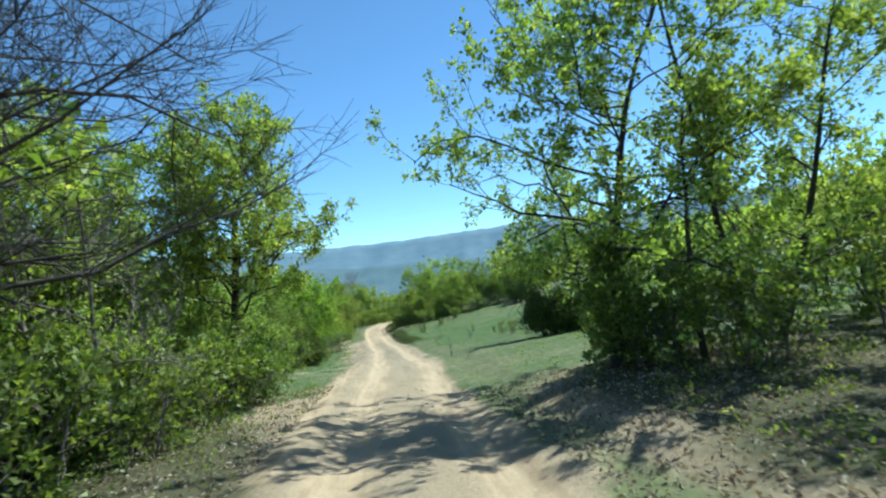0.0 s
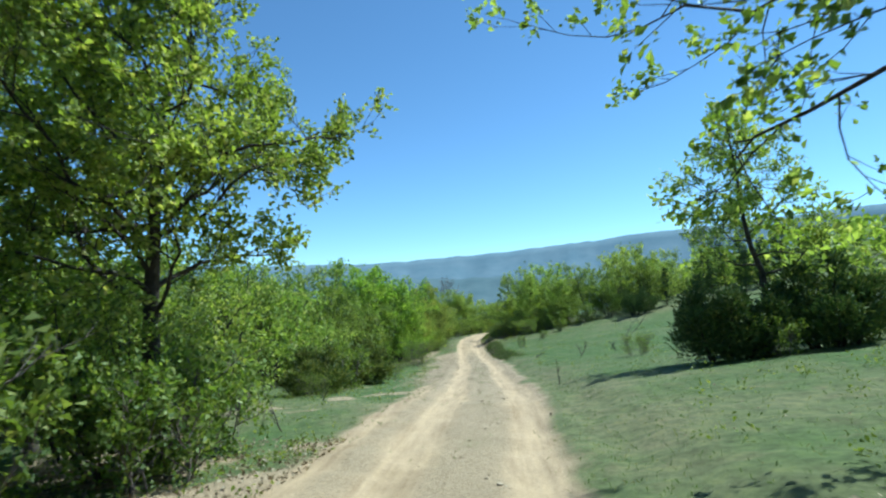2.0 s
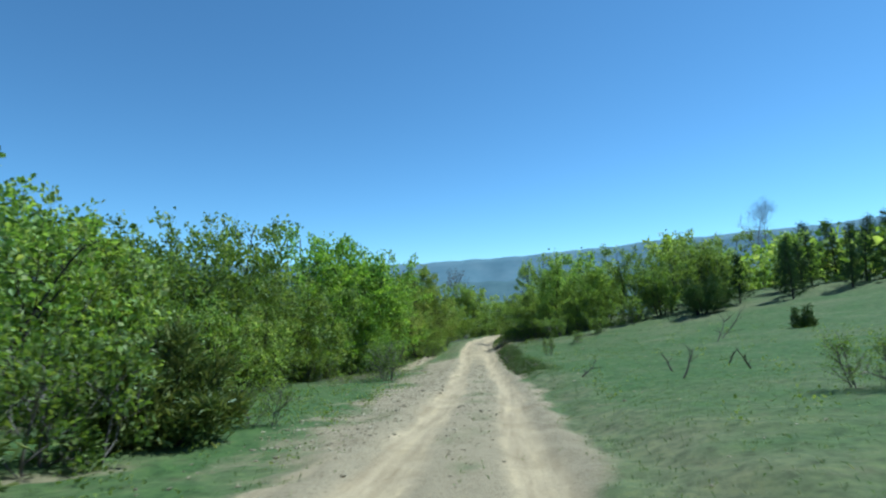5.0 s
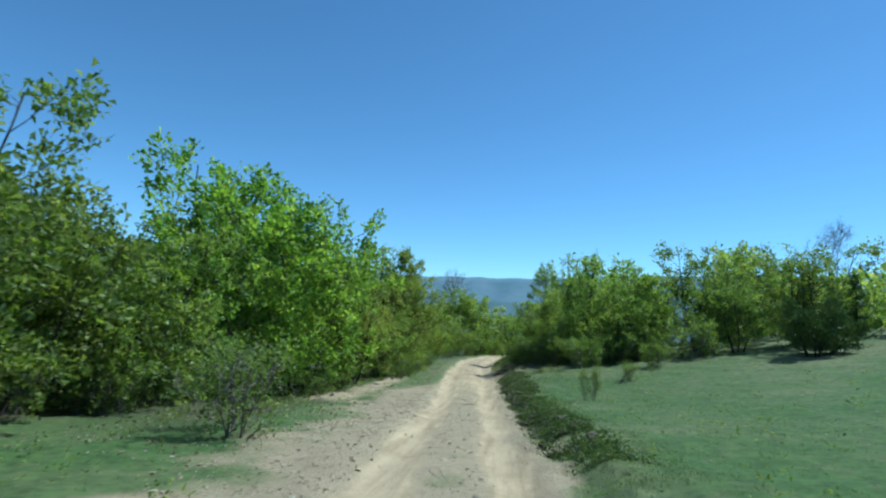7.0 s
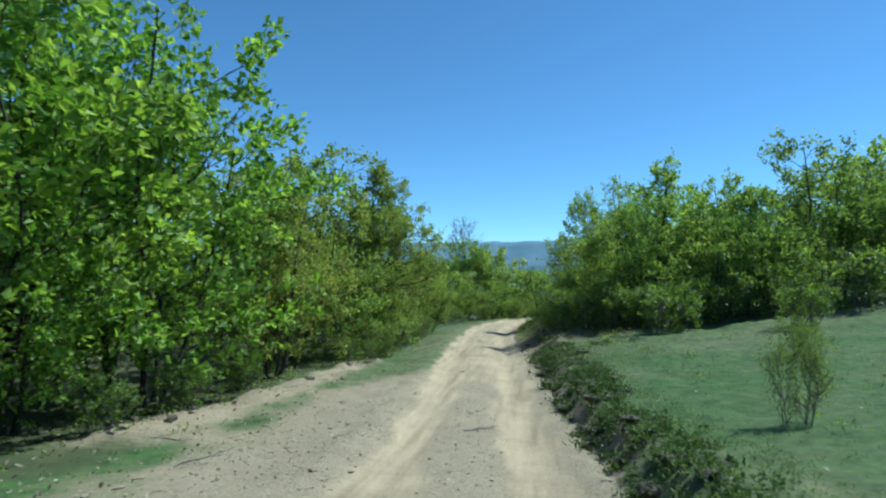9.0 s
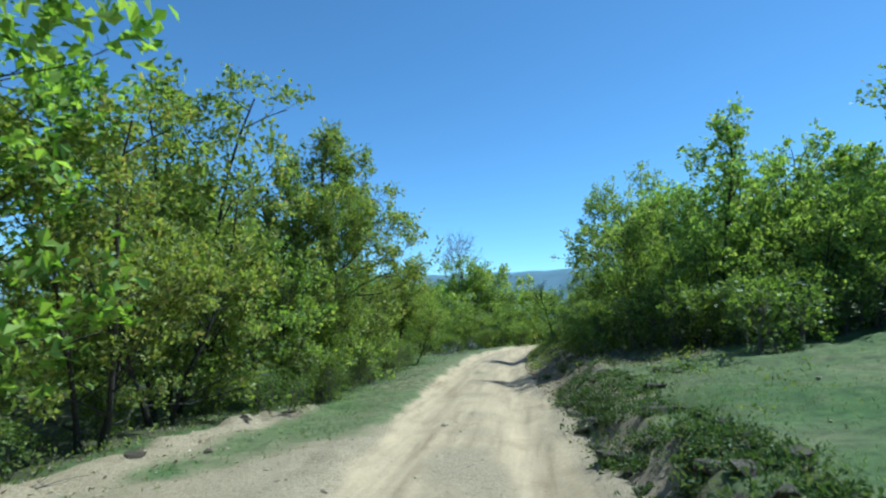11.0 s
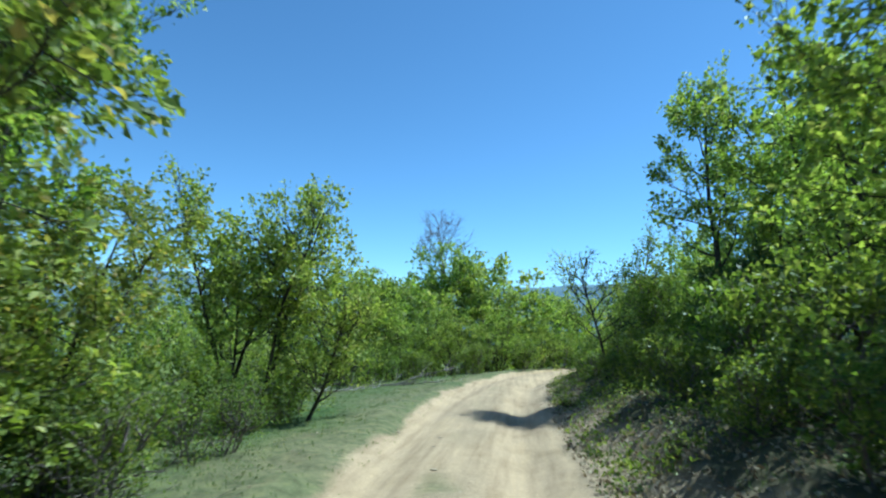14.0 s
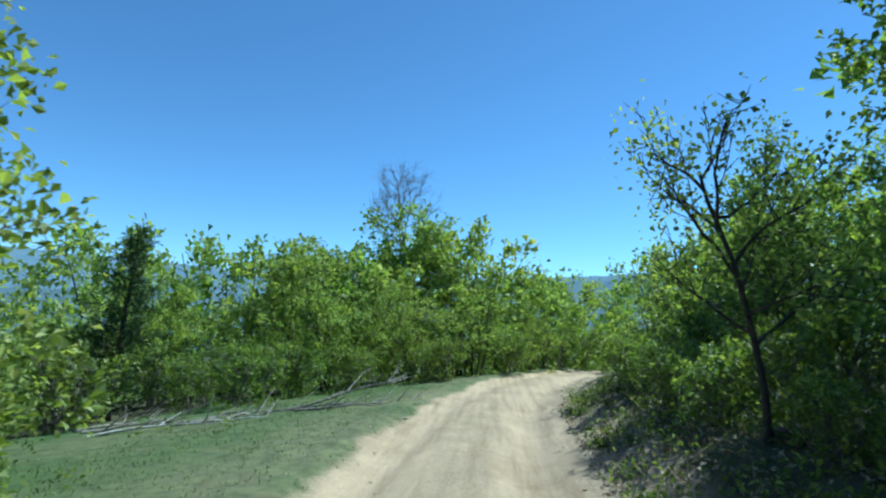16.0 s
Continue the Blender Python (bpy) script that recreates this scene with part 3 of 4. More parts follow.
# Added oak outside the view; it is there to cast shade on the track.
stand(broadleaf("oak_tree", "spreading oak out of view, added to shade the start of the track", OAK, seed=65, height=7.4, spread=3.3, stems=2, crown_from=.28, limbs=13, rise=.35, shape=.45, **OPEN), 8.4, 6.0, 1, 40)
stand(broadleaf("bare_tree", "leafless tree with long dark arching branches over the verge", OAK, BARK, seed=22, height=7.4, spread=4.5, stems=3, crown_from=.3, limbs=20, thick=.032, forks=10, twigs=9, per_twig=1, leaf_below=.0, rise=.45, twig_len=.55, lift=.045, side=(.5, .2), crook=.17, fine=True), -4.6, 6.2, 1, 0)
stand(broadleaf("bare_tree", "low leafless thorn with grey lichen-covered branches", OAK, BARK_GREY, seed=64, height=4.0, spread=2.1, stems=3, crown_from=.1, limbs=9, forks=7, twigs=7, per_twig=2, leaf=.07, leaf_below=.8, rise=.35, twig_len=.35, lift=.02, fine=True), -3.6, 9.4, 1, 0)
stand(broadleaf("oak_tree", "tall oak with dark trunk and yellow-green crown over the verge", OAK, seed=15, height=7.0, spread=2.3, stems=1, crown_from=.3, limbs=38, thick=.019, rise=.34, side=(-.06, -.1), lean=.02, shape=.45, **dict(OPEN, per_twig=26, leaf=.085)), -3.0, 14.7, 1, 0)
stand(broadleaf("oak_tree", "oak with dark trunk among hedge bushes", OAK, seed=16, height=7.0, spread=2.8, stems=2, crown_from=.22, limbs=15, **OPEN), -5.2, 15.6, 1, 0)
stand(broadleaf("oak_tree", "leafy oak behind the bare branches of a thorn", OAK, seed=66, height=6.2, spread=2.6, stems=2, crown_from=.15, limbs=14, **OPEN), -5.4, 11.6, 1, 200)
stand(broadleaf("oak_tree", "small oak with an open cone-shaped crown on the meadow", OAK, seed=17, height=6.8, spread=2.0, stems=1, crown_from=.3, limbs=18, thick=.014, cone=.6, rise=.4, **OPEN), 7.9, 22.4, 1, 0)
stand(broadleaf("oak_tree", "open young oak with several thin dark stems", OAK, seed=18, height=4.35, spread=1.0, stems=5, crown_from=.34, limbs=9, lean=.07, forks=5, twigs=4, per_twig=17, leaf=.08, tuft=.7, clump=.06, rise=.8), -5.1, 71.1, 1, 0)
stand(broadleaf("oak_tree", "young oak leaning towards the track with few stems", OAK, seed=67, height=2.3, spread=.8, stems=1, crown_from=.22, limbs=16, lean=.35, forks=5, twigs=4, per_twig=16, leaf=.07, tuft=.7, clump=.06), -4.15, 71.3, 1, 10)
stand(broadleaf("oak_tree", "broad oak with forked dark trunk and bronze-tinged crown", OAK_BROWN, seed=56, height=7.1, spread=3.2, stems=1, crown_from=.22, limbs=40, thick=.015, rise=.34, shape=.45, side=(.2, -.5), lift=.03, cone=.72, **dict(OPEN, twigs=7, per_twig=22)), -5.85, 63.7, 1, 0)
stand(broadleaf("oak_tree", "tall sparse oak with upright stem above the hedge", OAK, seed=20, height=6.3, spread=1.15, stems=1, crown_from=.3, limbs=16, forks=5, twigs=4, per_twig=14, leaf=.12, tuft=.7, clump=.065, rise=.9, cone=.3), 4.65, 65.4, 1, 0)
stand(broadleaf("oak_tree", "leafy oak with two dark stems beside a broad oak", OAK, seed=69, height=6.3, spread=1.6, stems=2, crown_from=.12, limbs=16, **dict(OPEN, per_twig=22, leaf=.085)), -6.1, 66.4, 1, 150)
stand(broadleaf("oak_tree", "oak with a dark trunk slanting out over the bank", OAK, seed=72, height=4.1, spread=1.8, stems=1, crown_from=.34, limbs=17, thick=.02, rise=.5, lean=.0, side=(-.3, -.1), shape=.45, **dict(OPEN, leaf=.088, per_twig=15)), 4.1, 67.3, 1, 0, tip=(14, -24))
stand(broadleaf("oak_tree", "tall open oak with several dark upright stems", OAK, seed=73, height=5.9, spread=1.5, stems=3, crown_from=.3, limbs=11, lean=.05, rise=.8, **dict(OPEN, forks=5, per_twig=16)), 6.2, 72.2, 1, 0)
LEANING = dict(crown_from=.34, rise=.8, forks=5, twigs=4, per_twig=16, leaf=.1, tuft=.7, clump=.065)
stand(broadleaf("oak_tree", "oak with upright leafy shoots leaning over the bank", OAK, seed=61, height=6.9, spread=1.25, stems=1, limbs=20, lean=.0, side=(-.25, 0), **LEANING), 3.5, 74.7, 1, 0, tip=(0, -10))
stand(broadleaf("oak_tree", "slender oak with several upright stems above the bank", OAK, seed=68, height=7.4, spread=1.5, stems=3, limbs=13, lean=.03, **LEANING), 5.3, 75.6, 1, 120)
stand(broadleaf("thorn_tree", "low thorn with dark stem and sparse small leaves on the bank", OAK, BARK, seed=62, height=2.5, spread=.95, stems=1, lean=.0, crown_from=.34, limbs=11, rise=.8, forks=5, twigs=4, per_twig=9, leaf=.058, twig_len=.18, shape=.3, side=(-.15, 0), thick=.009, fine=True), 1.07, 74.1, 1, 0, tip=(0, 7))
stand(broadleaf("thorn_tree", "grey-stemmed tree with sparse small dull leaves by the bend", SHRUB, BARK_GREY, seed=63, height=3.9, spread=.6, stems=2, lean=.04, crown_from=.15, limbs=14, rise=.9, forks=5, twigs=6, per_twig=6, leaf=.075, twig_len=.26), 2.6, 76.8, 1, 0)

# Models for the woods and hedges
FULL = dict(forks=5, twigs=4, per_twig=14, crown_from=.04, tuft=.65, clump=.075)
oak_a = broadleaf("oak_tree", "young oak with fresh yellow-green spring leaves", OAK, seed=21, height=6.5, spread=2.3, stems=3, limbs=12, leaf=.16, group="oaks along the track", **dict(FULL, plain=True))
oak_b = broadleaf("oak_tree", "dense bright green young oak leafy to the ground", OAK_BRIGHT, seed=22, height=6.2, spread=2.3, stems=4, limbs=10, leaf=.14, group="oaks along the track", **dict(FULL, per_twig=15, clump=.085, crown_from=.13))
oak_c = broadleaf("oak_tree", "oak with bronze-tinged young leaves and open crown", OAK_BROWN, seed=23, height=6.5, spread=2.4, stems=3, limbs=12, leaf=.11, group="oaks along the track", **dict(FULL, per_twig=22, clump=.085))
oak_d = broadleaf("oak_tree", "bushy young oak with many thin stems and fresh leaves", OAK, seed=24, height=4.5, spread=1.9, stems=5, limbs=7, leaf=.14, group="oaks along the track", **dict(FULL, per_twig=9, forks=4))
oak_e = broadleaf("oak_tree", "rounded dull green oak of the thicket", SHRUB, seed=28, height=6.0, spread=2.5, stems=4, limbs=9, leaf=.15, group="oaks along the track", **dict(FULL, per_twig=17, clump=.11, plain=True))
oak_far = broadleaf("oak_tree", "leafy oak on the far slope", OAK, seed=25, height=6.2, spread=2.6, stems=3, crown_from=.04, limbs=8, forks=3, twigs=4, per_twig=12, leaf=.26, clump=.17, plain=True, group="far oaks")
shrub = broadleaf("hedge_bush", "low twiggy green bush at the edge of the woods", SHRUB, BARK_GREY, "bush", seed=26, height=1.8, spread=1.1, stems=5, crown_from=.03, limbs=6, forks=3, twigs=3, per_twig=12, leaf=.108, twig_len=.22, plain=True, tuft=.6, clump=.07, group="hedge bushes")
bare_twig = broadleaf("twiggy_bush", "twiggy grey shrub with thin small olive leaves", SHRUB, BARK_GREY, "bush", seed=27, height=1.5, spread=.7, stems=6, crown_from=.12, limbs=5, forks=4, twigs=5, per_twig=6, leaf=.055, rise=.9, twig_len=.25, thick=.009, group="twiggy shrubs")
pine = conifer(31, 4.2, 2.6, "young dark green pine on the meadow edge")

placed = {}


def put(model, *spots):
    for x, y, size, turn in spots:
        if model.name in placed:
            again(model, x, y, size, turn)
        else:
            stand(model, x, y, size, turn)
            placed[model.name] = True


def row(models, y0, y1, step, d0, d1, size0, size1, seed):
    """Trees in a loose row beside the track, d metres off its middle."""
    rng = np.random.default_rng(seed)
    y = y0
    while y < y1:
        d = rng.uniform(d0, d1)
        put(models[int(rng.integers(len(models)))], (float(track_x(y)) + d, y, rng.uniform(size0, size1), rng.uniform(0, 360)))
        y += step * rng.uniform(.75, 1.25)


put(oak_b, (-8.2, 51.9, 1.42, 40), (-6.3, 53.6, 1.15, 150), (-7.0, 51.0, 1.1, 70), (-8.8, 48.2, .82, 270), (-7.4, 48.6, .72, 200), (-6.3, 50.4, .6, 20), (-8.6, 55.0, 1.2, 10))
put(oak_e, (-9.8, 44.6, .88, 0), (-9.7, 41.2, 1.2, 120), (-10.8, 47.4, .95, 90), (-9.4, 37.8, .9, 220), (-8.8, 34.4, .85, 310), (-7.6, 45.6, .75, 50), (-8.0, 42.6, .8, 160), (-8.0, 39.6, .7, 260))
# Dull-leaved oaks chosen here so leaf colour imitates shade over the left hedge.
put(oak_e, (-7.0, 19.2, .62, 130), (-5.2, 18.0, .5, 300), (-8.4, 22.6, .8, 40), (-8.6, 27.0, .85, 200))
put(oak_c, (-5.8, 58.8, .84, 0), (-6.9, 60.4, 1.05, 100), (-9.2, 67.2, 1.0, 30), (-8.2, 64.0, 1.05, 300), (-5.4, 56.8, .7, 80), (-4.7, 66.4, .5, 220))
put(oak_d, (-6.4, 21.6, .85, 0), (-7.4, 25.0, 1.0, 250), (-7.4, 29.0, 1.1, 10), (-8.2, 32.0, 1.1, 60), (-8.6, 71.0, .7, 190), (-9.4, 74.0, .75, 20),
    (-7.8, 75.6, .55, 90), (-3.7, 12.2, .55, 50), (-3.4, 9.6, .5, 90), (-4.8, 10.6, .8, 180), (-5.4, 13.2, .9, 220), (-5.6, 17.0, .7, 20), (-4.2, 14.9, .55, 200), (-2.9, 13.8, .5, 140))
put(oak_d, (-4.5, 62.2, .6, 30), (-5.2, 61.2, .75, 200), (-4.7, 65.2, .6, 100))
put(shrub, (-5.0, 72.6, .55, 80), (-4.5, 70.4, .45, 140), (-5.7, 73.6, .65, 10), (-5.3, 69.3, .6, 290), (-4.75, 71.7, .45, 200), (-6.7, 75.2, .6, 50), (-5.0, 70.0, .6, 100), (-7.4, 71.4, .6, 150), (-8.2, 73.0, .8, 200), (-4.4, 66.8, .6, 250), (-6.8, 73.4, .6, 10))
put(shrub, (-2.5, 15.0, .7, 0), (-4.4, 17.6, .9, 90), (-2.4, 14.0, .8, 200), (-5.4, 19.2, .8, 20), (-5.6, 20.6, .8, 130))
row((oak_a, oak_e), 18, 40, 3.0, -12.5, -9.5, .55, .75, 1)
row((oak_a, oak_far, oak_far), 42, 71, 3.3, -14, -10.5, .62, .8, 11)
row((oak_far, oak_far, oak_d), 73, 90, 2.8, -13, -9.5, .5, .65, 12)
put(oak_a, (-9.3, 92.8, 1.02, 30), (-7.6, 91.8, .85, 200))
row((shrub,), 45, 50, 1.6, -8.4, -7.4, .5, .8, 21)
row((shrub, oak_d), 33, 50, 1.15, -8.6, -7.2, .5, .75, 22)
row((shrub,), 51, 62, 2.6, -5.6, -5.0, .3, .5, 23)
row((oak_far,), 16, 70, 4.6, -22, -16, .8, 1.0, 2)
row((oak_far,), 72, 96, 3.4, -22, -15, .5, .65, 13)
put(oak_a, (7.6, 75.0, .75, 80), (5.6, 78.0, .62, 160), (7.2, 68.0, .8, 40), (5.4, 81.6, .7, 200))
put(oak_d, (4.3, 64.6, .66, 60), (6.3, 64.0, .75, 240), (3.2, 68.9, .6, 330), (5.5, 66.2, .68, 100), (4.9, 68.8, .62, 10), (6.8, 66.6, .95, 150), (7.6, 63.6, .7, 80), (3.4, 80.0, .6, 30), (4.2, 83.6, .8, 140), (8.4, 65.0, .85, 270), (3.0, 65.0, .5, 15))
put(shrub, (2.7, 63.9, .7, 10), (3.5, 63.6, .8, 70), (4.4, 63.3, .75, 130), (5.3, 63.0, .8, 190), (6.2, 62.8, .75, 240), (7.2, 62.6, .85, 300), (8.2, 62.9, .9, 20), (1.5, 64.4, .42, 80), (1.55, 65.7, .5, 140), (1.4, 67.4, .42, 200), (2.3, 65.6, .7, 260), (2.2, 67.4, .75, 320), (1.5, 70.2, .45, 0), (2.4, 69.8, .8, 60), (1.7, 72.4, .5, 110), (1.2, 73.3, .34, 30), (1.7, 74.6, .6, 170), (1.1, 75.4, .45, 210), (1.2, 76.8, .5, 90), (1.3, 78.4, .5, 20), (1.5, 80.0, .55, 130))
row((oak_a, oak_e, oak_far), 66, 92, 3.4, 8.5, 11.5, .65, .85, 3)
row((oak_far, pine, oak_e), 66, 100, 3.4, 13, 18, .75, 1.0, 4)
row((oak_far,), 70, 104, 3.6, 20, 27, .6, .85, 5)
put(oak_far, (21.0, 87.0, 1.35, 70), (9.0, 79.5, 1.2, 140), (15.0, 71.0, 1.05, 30))
put(oak_e, (11.2, 66.0, .98, 260), (12.6, 64.6, .7, 30))
put(oak_far, (-8.6, 91.0, .95, 0), (-6.4, 90.5, .85, 60), (-11.0, 90.0, 1.0, 130), (-4.6, 89.6, .7, 200), (-2.4, 91.0, .75, 250), (-.6, 92.4, .7, 310), (1.2, 95.5, .75, 20), (-6.0, 95.0, 1.0, 90), (3.2, 98.5, .8, 170),
    (-13.4, 87.0, 1.0, 210), (.2, 99.0, .9, 330), (-3.0, 98.0, .9, 10), (6.0, 102.0, .9, 45), (7.5, 90.0, .9, 15), (6.2, 93.5, .8, 100), (9.4, 96.0, 1.0, 250))
row((oak_a, oak_d), 4, 17, 3.2, 9.0, 11.5, .6, .8, 6)
row((oak_far,), 2, 18, 3.4, 12.5, 16, .7, .9, 7)
row((oak_far, oak_e), -3, 16, 3.4, -9.5, -7.0, .9, 1.1, 8)
put(shrub, (-3.9, 27.0, .9, 0), (-4.2, 61.2, .7, 50), (-4.4, 66.5, .6, 100), (2.4, 76.8, .6, 200), (2.1, 79.4, .7, 300), (2.9, 71.6, .7, 60), (-6.6, 82.0, .8, 10), (3.0, 67.2, .7, 270),
    (4.4, 61.2, .8, 310), (7.4, 59.7, .6, 120), (9.8, 62.5, 1.1, 220), (-7.6, 40.0, .6, 70), (-7.0, 44.0, .6, 190), (-7.4, 36.6, .5, 150))
put(shrub, (4.9, 11.2, .55, 20), (5.1, 9.9, .75, 130), (5.7, 8.4, .8, 90), (5.4, 11.0, 1.1, 200), (8.2, 12.0, 1.1, 20), (9.2, 9.6, 1.1, 150), (6.3, 12.6, .8, 250), (-2.6, 9.0, .8, 45), (-2.7, 11.2, .9, 230), (-3.0, 6.8, .9, 10), (-2.2, 13.4, .7, 120),
    (7.5, 20.7, .5, 0), (10.4, 22.6, 1.1, 70), (10.8, 25.0, 1.0, 160), (-4.9, 64.8, .8, 250), (-8.4, 79.0, .9, 100), (-9.8, 81.0, 1.2, 200), (3.6, 72.8, .9, 5))
put(oak_d, (-8.4, 85.6, .62, 0), (-5.6, 85.4, .7, 60), (-3.4, 86.4, .6, 120), (-1.6, 88.2, .66, 190), (.2, 91.0, .55, 250), (-7.0, 84.2, .45, 310))
put(oak_a, (-4.6, 87.4, .52, 40), (-6.9, 85.9, .72, 140), (-10.2, 84.6, .6, 250))
put(shrub, (-9.4, 83.4, .9, 0), (-8.0, 82.6, .7, 60), (-4.6, 84.4, .6, 120), (-2.6, 85.8, .7, 190), (-.6, 88.6, .8, 250), (-6.0, 83.4, .7, 310), (1.4, 92.6, 1.0, 20), (2.4, 95.2, 1.2, 330), (3.4, 78.8, 1.2, 45), (3.6, 75.8, .8, 100), (3.4, 82.0, 1.2, 280), (4.6, 85.6, 1.3, 10))
put(bare_twig, (-2.9, 30.2, .55, 0), (-3.5, 42.4, 1.1, 80), (5.5, 55.6, .5, 220), (6.6, 29.8, .6, 100), (-3.6, 23.2, .5, 300), (-4.2, 63.0, .6, 10), (-4.0, 64.6, .55, 60), (-4.1, 66.2, .7, 120), (-4.0, 68.2, .6, 200), (-3.9, 61.4, .6, 260), (-4.1, 59.4, .6, 310))
again(bare_twig, 3.4, 51.0, .3, 140, .7)
put(pine, (20.5, 61.5, .95, 0), (22.6, 64.5, .9, 70), (24.8, 62.4, 1.1, 130), (27.2, 65.0, 1.2, 180), (23.0, 68.0, 1.1, 250), (18.2, 64.4, .9, 300), (30.0, 66.0, 1.2, 30), (16.6, 66.6, 1.0, 200), (33.0, 64.0, 1.1, 100), (26.0, 70.0, 1.3, 60), (29.0, 72.0, 1.3, 10))
stand(conifer(32, 4.2, 2.2, "slim dark conifer among the hedge trees"), -8.8, 80.6, 1, 0)
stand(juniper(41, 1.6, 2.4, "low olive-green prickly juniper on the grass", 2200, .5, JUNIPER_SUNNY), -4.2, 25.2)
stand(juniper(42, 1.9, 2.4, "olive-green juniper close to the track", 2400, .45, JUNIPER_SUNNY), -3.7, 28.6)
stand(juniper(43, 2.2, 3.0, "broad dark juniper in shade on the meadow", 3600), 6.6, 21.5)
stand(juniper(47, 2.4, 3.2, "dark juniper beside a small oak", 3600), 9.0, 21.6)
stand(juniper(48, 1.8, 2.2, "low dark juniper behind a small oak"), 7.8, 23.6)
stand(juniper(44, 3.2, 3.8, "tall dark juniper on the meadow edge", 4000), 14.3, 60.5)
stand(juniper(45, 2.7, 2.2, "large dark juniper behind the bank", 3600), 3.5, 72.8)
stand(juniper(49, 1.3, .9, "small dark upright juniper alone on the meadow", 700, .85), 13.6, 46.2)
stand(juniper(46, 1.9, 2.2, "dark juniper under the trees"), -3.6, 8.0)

# Two bare trees on the skyline
stand(broadleaf("half_bare_tree", "tall tree with bare twiggy top and thin leaves below", OAK, BARK_GREY, seed=51, height=9.7, spread=2.4, stems=1, crown_from=.36, limbs=30, forks=7, twigs=7, per_twig=13, leaf=.17, leaf_below=.68, rise=.7, twig_len=.5, lean=.01, fine=True), -4.3, 92.6, 1, 180)
put(oak_far, (-2.2, 91.8, 1.02, 75))
stand(broadleaf("bare_tree", "leafless tree with fan-shaped twiggy crown on the skyline", OAK, BARK_GREY, seed=52, height=12.0, spread=3.2, stems=2, crown_from=.42, limbs=13, forks=8, twigs=8, per_twig=1, leaf_below=.0, rise=1.3, twig_len=.8, lean=.05, fine=True), 33.0, 95.0)


def far_woods():
    """The wooded slopes beyond: crowns of leaf sprays, too many and too far to tell apart."""
    rng = np.random.default_rng(77)
    crowns = Shape()
    zones = ((-70, -22, -5, 160, 300), (-20, 60, 104, 190, 300), (28, 90, 55, 190, 330), (17, 70, -15, 18, 90), (-300, 300, 190, 520, 420))
    for x0, x1, y0, y1, n in zones:
        for _ in range(n):
            x, y = rng.uniform(x0, x1), rng.uniform(y0, y1)
            if abs(x - float(track_x(y))) < 5:
                continue
            big = 1.0 if y < 190 else 1.9
            h, r = rng.uniform(3.4, 5.2) * (1 + .5 * (big > 1)), rng.uniform(1.8, 2.8) * big
            k = 90 if y < 190 else 50
            u = rng.normal(0, 1, (k, 3))
            u /= np.linalg.norm(u, axis=1, keepdims=True)
            u *= rng.uniform(.35, 1.05, (k, 1)) ** .6
            at = np.array([x, y, float(land(x, y)) + h * .5]) + u * (r, r, h * .52)
            crowns.add(*leaves(rng, at, u, (.8 if big == 1 else 1.5), .75, .15))
    tagged(new("far_woods", crowns.mesh("far_woods", OAK, True)), "dense green woods covering the slopes beyond the track", "woods", kind="stuff")


far_woods()


# ---- small things on the ground ----
def lump(rng, size, flat=.6, rough=.22):
    """An uneven pebble or clod: a small faceted ball pulled out of shape."""
    bm = bmesh.new()
    bmesh.ops.create_icosphere(bm, subdivisions=1, radius=1)
    v = np.array([p.co[:] for p in bm.verts])
    f = np.array([[p.index for p in q.verts] for q in bm.faces])
    bm.free()
    v = v * (1 + rng.normal(0, rough, (len(v), 1))) * (rng.uniform(.7, 1.3), rng.uniform(.7, 1.3), flat) * size
    a = rng.uniform(0, 6.28)
    return v @ np.array([[np.cos(a), np.sin(a), 0], [-np.sin(a), np.cos(a), 0], [0, 0, 1]]), f


def on_ground(rng, n, y0, y1, d0, d1, keep=None):
    y = rng.uniform(y0, y1, n)
    d = rng.uniform(d0, d1, n)
    x = track_x(y) + d
    if keep is not None:
        ok = keep(x, y, d) > rng.uniform(0, 1, n)
        x, y = x[ok], y[ok]
    return np.stack([x, y, surface(x, y)], -1)


def pebbles():
    rng = np.random.default_rng(81)
    s = Shape()
    spots = [on_ground(rng, 420, 22, 58, -3.6, -1.4), on_ground(rng, 2400, 28, 54, -3.4, -1.4), on_ground(rng, 500, 28, 54, -.7, .1), on_ground(rng, 260, 8, 60, -.8, .25), on_ground(rng, 160, 4, 84, -2.4, 1.2), on_ground(rng, 260, 11, 60, 1.4, 9), on_ground(rng, 110, 30, 60, 1.0, 3.2), on_ground(rng, 120, 56, 84, .8, 2.6)]
    for p in np.concatenate(spots):
        v, f = lump(rng, rng.uniform(.006, .02) * (2.2 if rng.random() < .12 else 1), .45, .3)
        s.add(v + p + (0, 0, .006), f)
    tagged(new("pebbles", s.mesh("pebbles", STONE, True)), "scattered small pale stones and gravel on the track", "gravel", kind="stuff")


def field_stone(x, y, size, seed):
    rng = np.random.default_rng(seed)
    s = Shape()
    v, f = lump(rng, size * .6, .5, .22)
    s.add(v, f)
    ob = new("field_stone", s.mesh("field_stone", STONE, True))
    ob.location = (x, y, float(surface(x, y)) + size * .1)
    return tagged(ob, "small pale angular stone lying beside the track", "stone", "loose stones")


